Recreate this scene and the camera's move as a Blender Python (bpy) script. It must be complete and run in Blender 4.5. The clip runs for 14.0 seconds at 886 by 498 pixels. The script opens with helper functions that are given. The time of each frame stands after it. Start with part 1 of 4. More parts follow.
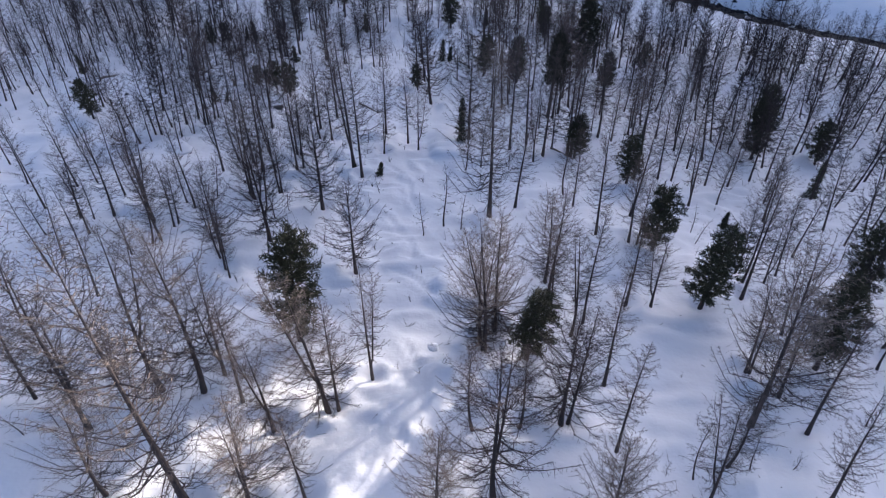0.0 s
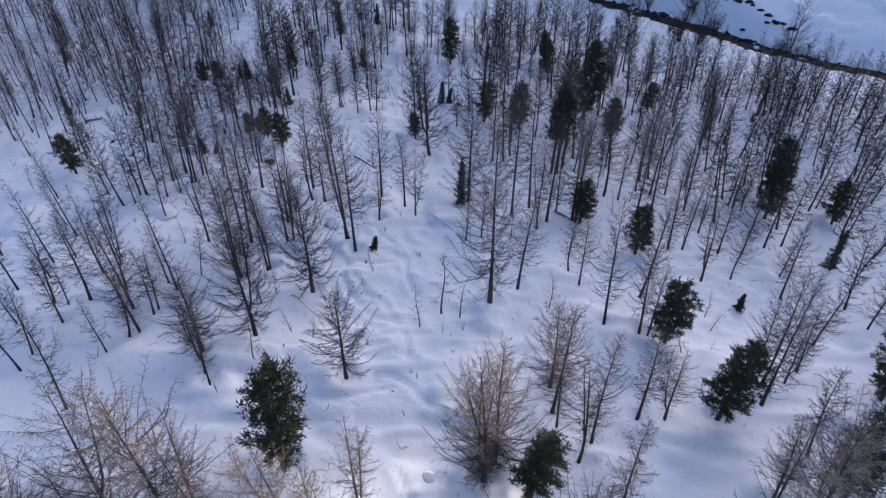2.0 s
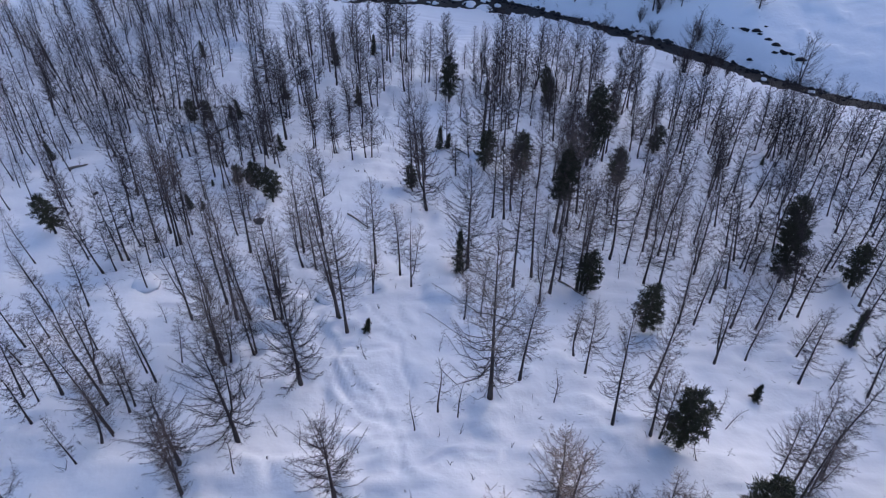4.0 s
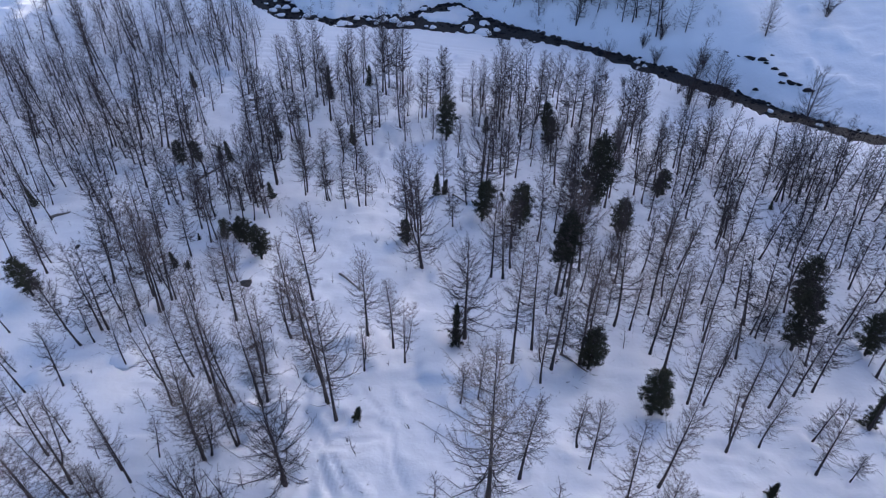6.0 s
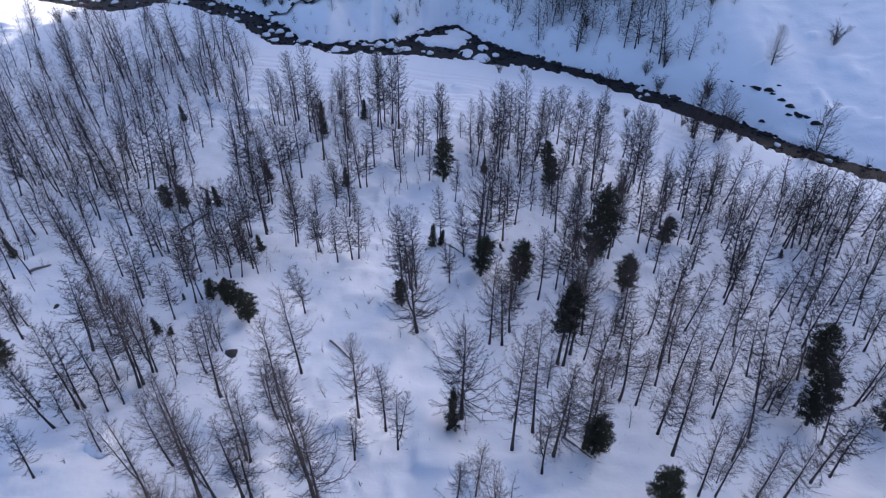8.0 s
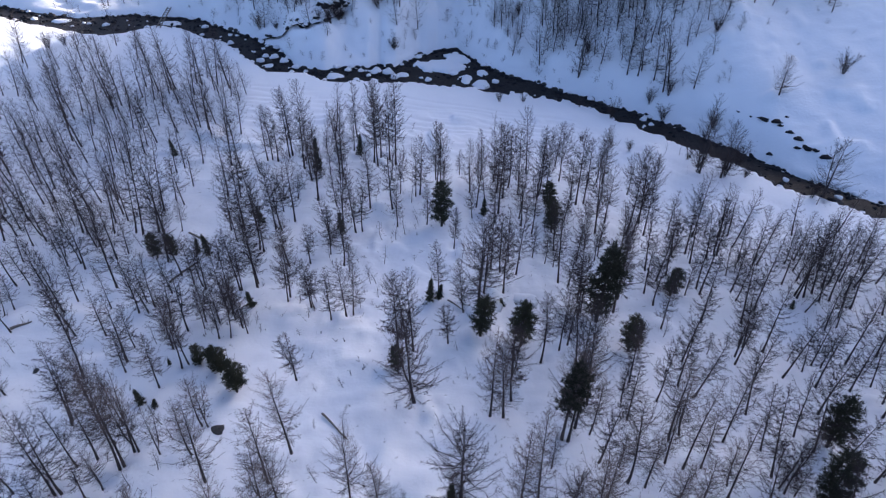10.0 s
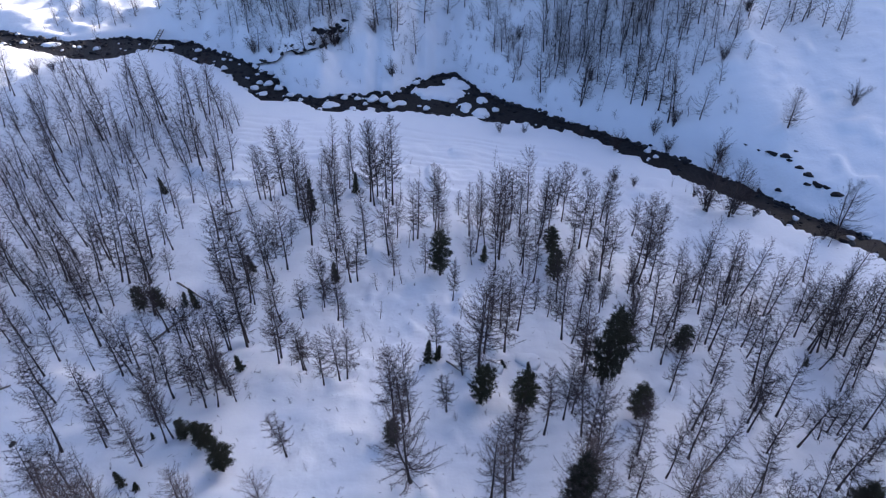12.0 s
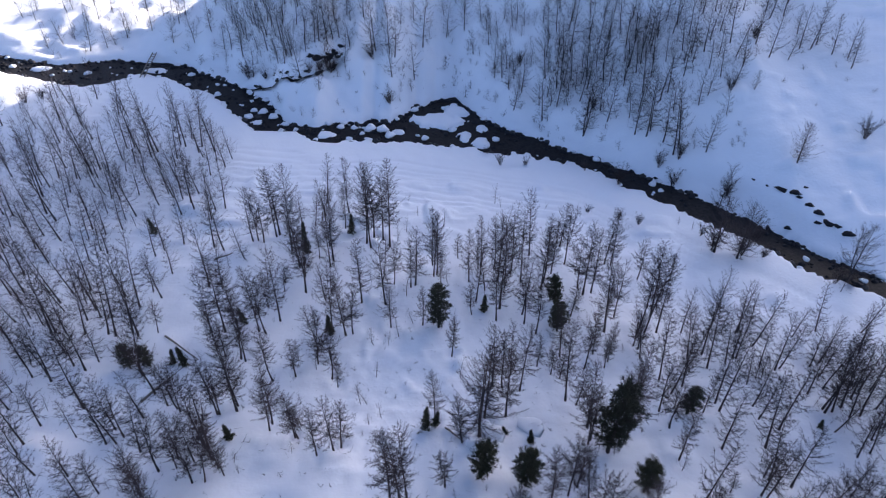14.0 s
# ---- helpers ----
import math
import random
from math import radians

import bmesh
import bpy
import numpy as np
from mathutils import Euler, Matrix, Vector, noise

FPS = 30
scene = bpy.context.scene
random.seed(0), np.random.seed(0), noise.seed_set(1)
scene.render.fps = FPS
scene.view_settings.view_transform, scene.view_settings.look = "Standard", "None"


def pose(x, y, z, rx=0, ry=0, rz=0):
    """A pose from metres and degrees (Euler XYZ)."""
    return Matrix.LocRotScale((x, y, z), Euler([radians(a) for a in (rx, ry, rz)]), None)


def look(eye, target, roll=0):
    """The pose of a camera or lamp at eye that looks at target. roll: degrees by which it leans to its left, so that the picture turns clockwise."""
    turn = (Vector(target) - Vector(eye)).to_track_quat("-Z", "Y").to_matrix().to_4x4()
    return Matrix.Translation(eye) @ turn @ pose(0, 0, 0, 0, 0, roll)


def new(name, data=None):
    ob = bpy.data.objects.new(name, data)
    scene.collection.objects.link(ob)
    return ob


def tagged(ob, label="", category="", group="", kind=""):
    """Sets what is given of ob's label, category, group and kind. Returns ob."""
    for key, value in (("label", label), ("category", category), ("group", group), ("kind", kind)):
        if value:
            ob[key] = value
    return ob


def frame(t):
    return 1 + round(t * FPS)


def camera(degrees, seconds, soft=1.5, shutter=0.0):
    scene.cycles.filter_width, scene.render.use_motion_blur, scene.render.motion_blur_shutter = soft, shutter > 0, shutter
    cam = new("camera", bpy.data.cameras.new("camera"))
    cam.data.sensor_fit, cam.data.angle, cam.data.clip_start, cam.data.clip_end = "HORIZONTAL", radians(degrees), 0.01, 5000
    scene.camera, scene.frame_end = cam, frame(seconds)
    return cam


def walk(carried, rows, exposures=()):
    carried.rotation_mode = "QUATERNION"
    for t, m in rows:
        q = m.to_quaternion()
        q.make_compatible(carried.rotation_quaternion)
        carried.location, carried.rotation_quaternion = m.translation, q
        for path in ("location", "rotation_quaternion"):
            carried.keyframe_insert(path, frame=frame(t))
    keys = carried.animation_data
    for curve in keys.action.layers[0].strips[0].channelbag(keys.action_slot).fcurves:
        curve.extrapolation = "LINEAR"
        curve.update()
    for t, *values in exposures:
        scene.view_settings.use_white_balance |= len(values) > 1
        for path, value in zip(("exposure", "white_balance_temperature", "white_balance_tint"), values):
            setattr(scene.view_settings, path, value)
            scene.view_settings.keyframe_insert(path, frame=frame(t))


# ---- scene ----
# A snowbound larch wood beside a mountain stream, seen from the air in the late afternoon.
cam = camera(70.0, 14.0, soft=1.15)
METRES, STRETCH, EYE, TILT = 54.6, 1.471, 37.7, -37.0
ROWS = [
    (0.0, 0.0, 0.0, 0.0, 0.0, 0.0, -0.0),
    (0.5, 0.0009, 0.0112, 0.0344, 0.02, -0.02, -0.02),
    (1.0, 0.0016, 0.0231, 0.0716, 0.03, -0.09, -0.07),
    (1.5, 0.0033, 0.0343, 0.1055, 0.08, -0.12, -0.07),
    (2.0, 0.0048, 0.0461, 0.1421, 0.1, -0.14, -0.08),
    (2.5, 0.0051, 0.0573, 0.1752, 0.07, -0.12, -0.07),
    (3.0, 0.0065, 0.0697, 0.2115, 0.08, -0.15, -0.05),
    (3.5, 0.0068, 0.0808, 0.2442, 0.04, -0.15, -0.06),
    (4.0, 0.0089, 0.0925, 0.2806, 0.06, -0.18, -0.07),
    (6.5, 0.018, 0.1473, 0.4462, 0.01, -0.24, -0.06),
    (7.0, 0.02, 0.159, 0.4808, 0.0, -0.24, -0.02),
    (7.5, 0.0214, 0.1697, 0.5128, -0.04, -0.27, -0.0),
    (8.0, 0.0229, 0.1816, 0.5465, -0.07, -0.28, 0.0),
    (10.5, 0.0272, 0.2379, 0.7118, -0.15, -0.3, 0.13),
    (11.0, 0.0283, 0.25, 0.7466, -0.16, -0.32, 0.14),
    (11.5, 0.029, 0.261, 0.778, -0.17, -0.34, 0.15),
    (12.0, 0.0301, 0.2729, 0.8129, -0.18, -0.34, 0.18),
    (12.5, 0.0308, 0.284, 0.845, -0.21, -0.34, 0.19),
    (13.0, 0.032, 0.296, 0.8797, -0.2, -0.37, 0.19),
    (13.5, 0.0336, 0.3067, 0.9121, -0.19, -0.4, 0.23),
    (14.0, 0.034, 0.3184, 0.9472, -0.19, -0.41, 0.23),
]
walk(cam, [(t, pose(0, 0, EYE, TILT) @ pose(METRES * x, METRES * STRETCH * y, METRES * z, 90 + pitch / STRETCH, roll, yaw / STRETCH))
           for t, x, y, z, yaw, pitch, roll in ROWS], exposures=[(0.0, 1.34, 6550, 15), (4.0, 1.46, 6500, 15), (14.0, 1.57, 6450, 16)])

# ---- sky and the low sun behind the ridge ----
SUN_HIGH, SUN_AZIMUTH = radians(14.15), radians(40.0)  # azimuth from +y towards +x
world = bpy.data.worlds.new("winter_sky")
scene.world = world
world.use_nodes = True
tree = world.node_tree
sky = tree.nodes.new("ShaderNodeTexSky")
sky.sky_type, sky.sun_disc = "NISHITA", False
sky.sun_elevation, sky.sun_rotation = SUN_HIGH, SUN_AZIMUTH
sky.altitude, sky.air_density, sky.dust_density, sky.ozone_density = 1500, 0.6, 10.0, 2.0
tree.links.new(sky.outputs[0], tree.nodes["Background"].inputs[0])
tree.nodes["Background"].inputs[1].default_value = 0.14
sun = new("sun", bpy.data.lights.new("sun", "SUN"))
sun.data.energy, sun.data.angle, sun.data.color = 4.0, radians(0.6), (1.0, 0.93, 0.85)
sun.matrix_world = look((math.sin(SUN_AZIMUTH) * 100, math.cos(SUN_AZIMUTH) * 100, math.tan(SUN_HIGH) * 100), (0, 0, 0))


# ---- materials ----
def material(name, base, rough, second=None, scale=4.0, bump=0.0, bump_scale=30.0, vary=0.0, metal=0.0):
    """A grainy surface: two colours mixed by noise, fine relief, and a shade that differs from piece to piece."""
    m = bpy.data.materials.new(name)
    m.use_nodes = True
    n, l = m.node_tree.nodes, m.node_tree.links
    b = n["Principled BSDF"]
    b.inputs["Roughness"].default_value, b.inputs["Metallic"].default_value = rough, metal
    b.inputs["Specular IOR Level"].default_value = 0.25
    where = n.new("ShaderNodeTexCoord")
    noise_a = n.new("ShaderNodeTexNoise")
    noise_a.inputs["Scale"].default_value, noise_a.inputs["Detail"].default_value = scale, 5
    l.new(where.outputs["Object"], noise_a.inputs["Vector"])
    mix = n.new("ShaderNodeMix")
    mix.data_type = "RGBA"
    mix.inputs[6].default_value, mix.inputs[7].default_value = (*base, 1), (*(second or base), 1)
    l.new(noise_a.outputs[0], mix.inputs[0])
    colour = mix.outputs[2]
    if vary:
        info, hsv = n.new("ShaderNodeObjectInfo"), n.new("ShaderNodeHueSaturation")
        span = n.new("ShaderNodeMapRange")
        span.inputs[3].default_value, span.inputs[4].default_value = 1 - vary, 1 + vary
        l.new(info.outputs["Random"], span.inputs[0])
        l.new(span.outputs[0], hsv.inputs["Value"])
        l.new(colour, hsv.inputs["Color"])
        colour = hsv.outputs[0]
    l.new(colour, b.inputs["Base Color"])
    if bump:
        noise_b, relief = n.new("ShaderNodeTexNoise"), n.new("ShaderNodeBump")
        noise_b.inputs["Scale"].default_value, noise_b.inputs["Detail"].default_value = bump_scale, 4
        relief.inputs["Strength"].default_value, relief.inputs["Distance"].default_value = bump, 0.12 if base[0] > 0.5 else 0.05
        l.new(where.outputs["Object"], noise_b.inputs["Vector"])
        l.new(noise_b.outputs[0], relief.inputs["Height"])
        l.new(relief.outputs[0], b.inputs["Normal"])
    return m


SNOW = material("snow", (0.84, 0.86, 0.90), 0.65, (0.90, 0.91, 0.93), 0.35, 0.45, 1.5)
BARK = material("larch_bark", (0.036, 0.029, 0.029), 0.9, (0.095, 0.075, 0.070), 6.0, 0.6, 25, 0.25)
TWIG = material("larch_twigs", (0.034, 0.025, 0.026), 0.85, (0.072, 0.053, 0.052), 1.2, 0, 1, 0.3)
# lighter copy of the larch twigs, with sunlight on the near trees painted in
SUNLIT_BROWN = material("sunlit_brown_twigs", (0.092, 0.070, 0.064), 0.85, (0.195, 0.152, 0.134), 1.0, 0, 1, 0.4)
# straw shoots, lightened further: low sunlight on the near crowns is in this colour
SUNLIT_STRAW = material("sunlit_straw_twigs", (0.150, 0.120, 0.104), 0.85, (0.29, 0.238, 0.200), 0.9, 0, 1, 0.25)
NEEDLE = material("pine_needles", (0.020, 0.024, 0.013), 0.75, (0.070, 0.064, 0.036), 1.6, 0, 1, 0.3)
ROCK = material("wet_stone", (0.022, 0.022, 0.025), 0.7, (0.075, 0.072, 0.07), 2.5, 0.7, 8, 0.2)
SLATE = material("black_slate", (0.008, 0.009, 0.012), 0.85, (0.028, 0.028, 0.032), 2.0, 0.7, 6, 0.2)
WOOD = material("grey_wood", (0.16, 0.14, 0.12), 0.85, (0.26, 0.23, 0.2), 8, 0.4, 30, 0.15)
WATER = material("stream_water", (0.006, 0.006, 0.007), 0.35, (0.046, 0.042, 0.042), 1.6, 0.9, 3.2)
WATER.node_tree.nodes["Principled BSDF"].inputs["Specular IOR Level"].default_value = 0.02


def mesh_of(name, verts, faces, mat, shade=True):
    me = bpy.data.meshes.new(name)
    me.from_pydata([tuple(v) for v in verts], [], faces)
    me.materials.append(mat)
    if shade:
        me.polygons.foreach_set("use_smooth", [True] * len(me.polygons))
    me.update()
    return me


def part(name, me, parent, label=""):
    ob = new(name, me)
    ob.parent = parent
    return tagged(ob, label)


# ---- lie of the land: a wooded flat, a stream running across it, a steep slope beyond ----
NEAR_EDGE = [(-260, 247), (-156, 223.6), (-119.6, 210.6), (-104, 202.8), (-91, 198.5), (-83.2, 196), (-78, 198.9), (-73.3, 204.4), (-65.5, 202.3), (-58.1, 197.2), (-54.3, 195.6),
             (-50.6, 191.8), (-48, 189.2), (-44.7, 182.8), (-41, 179.5), (-39.4, 176.2), (-34.6, 175.5), (-27.4, 175.2), (-25.7, 172.5), (-23.6, 171), (-19.7, 171.6), (-7.9, 173.4), (1.8, 172), (7.7, 171.4),
             (13.6, 169.8), (27.8, 167.8),
             (32.9, 163.7), (37.6, 158.3), (42.2, 155.1), (50.7, 147), (58.4, 139.9), (64.9, 132.5), (72.4, 127.4), (97.5, 113.1), (143, 85.8), (390, -52)]
FAR_EDGE = [(-260, 257.4), (-156, 234), (-119.6, 217.1), (-109.2, 212.6), (-96.2, 208.7), (-83.9, 213.2), (-68.6, 211.5), (-61.6, 209.8), (-59.4, 206.2), (-51.3, 201.7), (-45.6, 197), (-41.2, 192.2), (-38, 189.6), (-35.4, 184.6), (-32.8, 180),
            (-29.1, 178.2), (-25.4, 177.4), (-22.6, 180), (-15.8, 180.4), (-13.3, 183.6), (-12, 181.8), (-9.6, 181.6), (-5.8, 186.7), (-4.2, 191.2), (-2.2, 190.8), (0.4, 194.8), (5.4, 197), (8.7, 190.5), (10.9, 186.2),
            (14.6, 183), (17, 180.4), (23.1, 177.6),
            (28.5, 172.6), (34.1, 169.9), (39.6, 165.8), (44.2, 162), (53.3, 155), (61.1, 146.9), (67.6, 138.1), (72.8, 133.9), (97.5, 120.9), (143, 94.9), (390, -39)]


def smooth(a, b, v):
    s = np.clip((v - a) / (b - a), 0.0, 1.0)
    return s * s * (3.0 - 2.0 * s)


def lattice(i, j, seed):
    h = np.sin(i * 127.1 + j * 311.7 + seed * 74.7) * 43758.5453
    return h - np.floor(h)


def value_noise(x, y, size, seed):
    """Smooth noise, -1 to 1, with bumps about size metres across."""
    u, v = x / size, y / size
    i, j = np.floor(u), np.floor(v)
    a, b = u - i, v - j
    a, b = a * a * (3 - 2 * a), b * b * (3 - 2 * b)
    low = lattice(i, j, seed) * (1 - a) + lattice(i + 1, j, seed) * a
    high = lattice(i, j + 1, seed) * (1 - a) + lattice(i + 1, j + 1, seed) * a
    return 2 * (low * (1 - b) + high * b) - 1


def stream_level(x):
    return np.where(x > -26, 1.04 - 0.057 * (x + 26), 1.04 - 0.03 * (x + 26))


def edges(x):
    near = np.interp(x, [p[0] for p in NEAR_EDGE], [p[1] for p in NEAR_EDGE]) - 0.9
    far = np.interp(x, [p[0] for p in FAR_EDGE], [p[1] for p in FAR_EDGE])
    return near, far


def flat_height(x, y):
    """The wooded flat, without its small drifts."""
    u = np.clip(y, -80, 195) / 130
    z = 8.7 - 10.0 * u - 6.0 * u * u + 7.15 * u ** 3
    return z - 4.7 * smooth(0, 52, x) - 2.6 * smooth(-20, -78, x) * (1 - 0.4 * smooth(117, 182, y))


def crest_height(x, y):
    """The brow of the slope beyond the stream and, far behind it, unseen high ground added to block the low sun."""
    s, u = 0.766 * x - 0.643 * y, 0.643 * x + 0.766 * y
    # out of view the left end drops, to let sun onto the far-left slope
    open_end = smooth(-206, -169, s)
    shade_ridge = 161 + 5 * value_noise(s, 0 * s, 31, 32)
    shade_ridge = shade_ridge + 20 * smooth(-23, -34, s) + 20 * smooth(-12, -2, s)  # a notch cut into it so that the sun reaches the clearing
    brow = 42 + 0.06 * np.clip(u - 260, 0, None)
    return 8 + open_end * (brow - 8 + (shade_ridge - brow) * smooth(470, 640, u))


def land(x, y):
    """Height of the smooth land, without drifts and channel."""
    near, far = edges(x)
    level = stream_level(x)
    side = (near - y) * 0.85
    bank = level + 0.7
    z_near = flat_height(x, y)
    z_near = z_near + (bank - z_near) * (1 - smooth(2, 34, side))
    d = (y - far) * 0.85
    steep = 0.72 - 0.30 * smooth(50, 78, x) - 0.56 * (1 - smooth(-105, -58, x))
    rise = 0.9 * smooth(0, 1.5, d) + steep * np.clip(d, 0, None) * smooth(-1.3, 6.5, d) + (1.05 - steep) * np.clip(d - 85, 0, None)
    z_far = np.minimum(level + rise, crest_height(x, y))
    return np.where(y < (near + far) / 2, z_near, z_far)
BROAD = [
    (-0.3, 16.2, 8.1), (8.2, 17, 7.9), (-10.1, 18.3, 9.4), (-13.4, 18.4, 16.9), (-18, 18.8, 7), (-10, 23.4, 7.4), (19.2, 24.9, 14.2), (-7.1, 25.1, 11.3),
    (-23.2, 26.2, 8.5), (-25.7, 26.2, 6.8), (-18.1, 26.6, 12.7), (-14.9, 26.6, 13), (22.5, 27.9, 8.1), (3, 30.9, 10.5), (2.6, 31.6, 8.8), (3.7, 32.3, 10.2),
    (8.3, 39.5, 8.4), (4.3, 49, 15.5), (-18.8, 53.4, 10.2),
]
BROAD_DARK = [
    (2.4, 18.6, 10.5), (7, 23.8, 8.9), (-7, 39.5, 8.6), (-18.4, 42, 8.2), (-15.1, 44.8, 10.8), (-11.5, 50.7, 11.2), (3.1, 68.6, 12.7), (-1.8, 81.4, 12.5), (6, 97.9, 14.2), (68.5, 130.9, 12.1),
    (52.1, 136.1, 11.1), (49, 138.3, 10.9), (68.6, 155.5, 7.9),
]
STAND_A = [
    (14.1, 18.6, 8.3), (-7.3, 18.8, 7.6), (21.5, 19.6, 8.5), (17.2, 20.9, 3.4), (16.2, 21, 6.3), (10, 22.1, 8.6), (-24.7, 23.2, 3.2), (1.5, 23.4, 6.6),
    (4.7, 23.5, 6.7), (-21.2, 23.8, 13.5), (-23, 23.9, 3), (7.5, 24, 9.3), (22.9, 24.8, 10.3), (-6.4, 25.1, 8.8), (-12.3, 25.4, 8.5), (27.1, 25.6, 3.7),
    (-20.3, 26.4, 7.6), (10.5, 27.6, 10), (-4.6, 27.9, 10), (-14.3, 28.2, 10.3), (-29, 29.4, 4.7), (21.1, 29.7, 7.3), (20.9, 29.8, 8.3), (9.3, 32.2, 9.1),
    (10.3, 34, 10), (8.1, 35.2, 6.7), (14, 36.2, 8.9), (16, 36.3, 7.3), (8, 36.6, 11.1), (-16.8, 38.5, 6.3),
]
STAND_B = [
    (24.4, 38.9, 11.3), (-17.5, 39.7, 8), (-18.4, 40.9, 7.6), (25.5, 41, 11.8), (27.4, 41.4, 7.2), (25.4, 42.4, 7.5), (29.2, 43, 7.6), (-25.2, 44.6, 7.4),
    (17.4, 45.7, 7.5), (-25.2, 45.7, 11.8), (16.7, 45.9, 8.6), (13.9, 46.8, 12.3), (-24.8, 47.9, 7), (-24.6, 48.5, 6.3), (-26.8, 48.5, 10.7), (-31, 49.6, 9.7),
    (-27.9, 50.5, 10.8), (18.5, 51.3, 10.8), (7, 51.5, 10), (-25, 52.1, 6.7), (12.9, 52.8, 8.5), (-18.2, 54, 7.7), (-19.3, 54.2, 10.7), (33.2, 54.2, 9.4),
    (-16.6, 54.8, 7.8), (12, 54.9, 6.1), (-16.5, 55.3, 8), (25.8, 55.9, 8.9), (29.1, 56.9, 6.7), (-8.4, 57.1, 13.2),
]
STAND_C = [
    (-9.5, 59.2, 15.4), (2.6, 59.4, 5.6), (4, 59.4, 7), (-15, 59.7, 8.9), (-15.7, 59.7, 10.7), (-18.1, 59.7, 12.4), (-19.4, 59.7, 15.7), (-23.7, 59.7, 11.1),
    (23.9, 61, 11.1), (25.5, 61.1, 10.1), (29.6, 61.5, 9.1), (32.3, 61.7, 8.1), (-21.2, 62.5, 13.2), (10, 62.5, 9.7), (-6.6, 63.4, 6.1), (-16, 63.4, 9.8),
    (-23.3, 63.5, 9.8), (-16.5, 63.8, 11.6), (11.4, 64.3, 13.2), (-2.8, 64.6, 7.7), (7.6, 64.6, 15.9), (28.8, 65.4, 6.9), (23, 65.5, 13.2), (14.5, 65.7, 13.2),
    (14.9, 65.7, 13.7), (-4.1, 66.9, 9.1), (9.8, 67, 15.4), (-6.7, 67.9, 10.5), (-13.2, 68.1, 8.5), (22.4, 68.2, 10.5),
]
STAND_D = [
    (-14.9, 68.3, 9.1), (19.6, 68.6, 3), (-30.4, 70.7, 6.3), (28.9, 70.7, 13.3), (-15, 71, 11.3), (-31, 71.2, 3.8), (-21, 71.2, 12), (21.1, 71.7, 8.5),
    (19.7, 71.8, 13.2), (29.3, 72.3, 7), (-29.5, 73.1, 13.7), (12.1, 73.1, 6.2), (-29.8, 73.1, 16.4), (-13.4, 74.2, 12.4), (25.8, 74.3, 13.2), (-26.4, 74.3, 6.8),
    (27.7, 74.5, 9.2), (-28.6, 74.6, 10.3), (-29.2, 74.8, 12), (24.1, 74.9, 9.2), (14.3, 76.5, 13), (13.8, 77.1, 13.3), (-22.5, 77.2, 7.3), (16.9, 77.4, 9.1),
    (-23.5, 77.7, 6.9), (15.3, 78.2, 14.4), (31.7, 78.5, 10.6), (26.5, 78.7, 9.4), (6.5, 79.5, 13.2), (7.9, 79.5, 12.1),
]
STAND_E = [
    (30, 95.9, 9.8), (-29.9, 83.4, 8.2), (-14.9, 84.4, 7.2), (9.5, 86, 7.7), (-28.2, 86.2, 10.7), (-27.8, 86.7, 9.1), (13.2, 88, 10.6), (-2.7, 89.1, 12.8),
    (-2, 89.5, 12.2), (-3.8, 89.5, 11.2), (-30.6, 89.7, 8.8), (15.5, 90, 10.8), (2.1, 90.8, 6.5), (16.7, 91.1, 8), (-25.5, 91.2, 7.3), (-24, 91.4, 8.1),
    (-22.2, 92, 6.5), (-30.1, 92.9, 9.1), (-23.1, 93, 7.9), (-27.9, 93.2, 6.8), (-26.2, 94, 8.4), (-24.3, 94.3, 7.9), (-28.1, 94.4, 8.9), (-12.4, 95, 8.4),
    (-24.9, 95.5, 11.7), (-10.7, 95.6, 8.6), (-9.9, 96.2, 8.4), (-25.9, 96.3, 11.7), (4, 97, 9.5), (-15.3, 97.4, 6.7),
]
STAND_F = [
    (19.3, 97.5, 10.3), (-15.5, 97.6, 8.2), (-17, 97.9, 3.7), (19.6, 98, 9.7), (-18.6, 98.3, 9), (24.1, 98.5, 13.2), (-18.4, 99.6, 11.2),
    (1, 99.6, 9.3), (19.3, 99.6, 13.1), (7, 100.5, 13.2), (29.9, 100.7, 8.8), (-25.2, 100.8, 9.3), (-25.6, 101, 10.1), (24.5, 101, 11), (25.3, 101.1, 13.3),
    (9.7, 101.2, 11.1), (-23.3, 101.3, 13.2), (-30.3, 101.4, 8.7), (-23.4, 102.2, 13.2), (18.8, 103.1, 8.6), (29.6, 103.3, 10), (17.5, 103.8, 13.4), (11.8, 105.1, 11.7),
    (8.2, 105.1, 10.9), (9.3, 105.2, 9.7), (-11.6, 105.9, 5), (-20.3, 106.5, 9.1), (32.4, 106.5, 11.3), (-12.4, 107.4, 9.1),
]
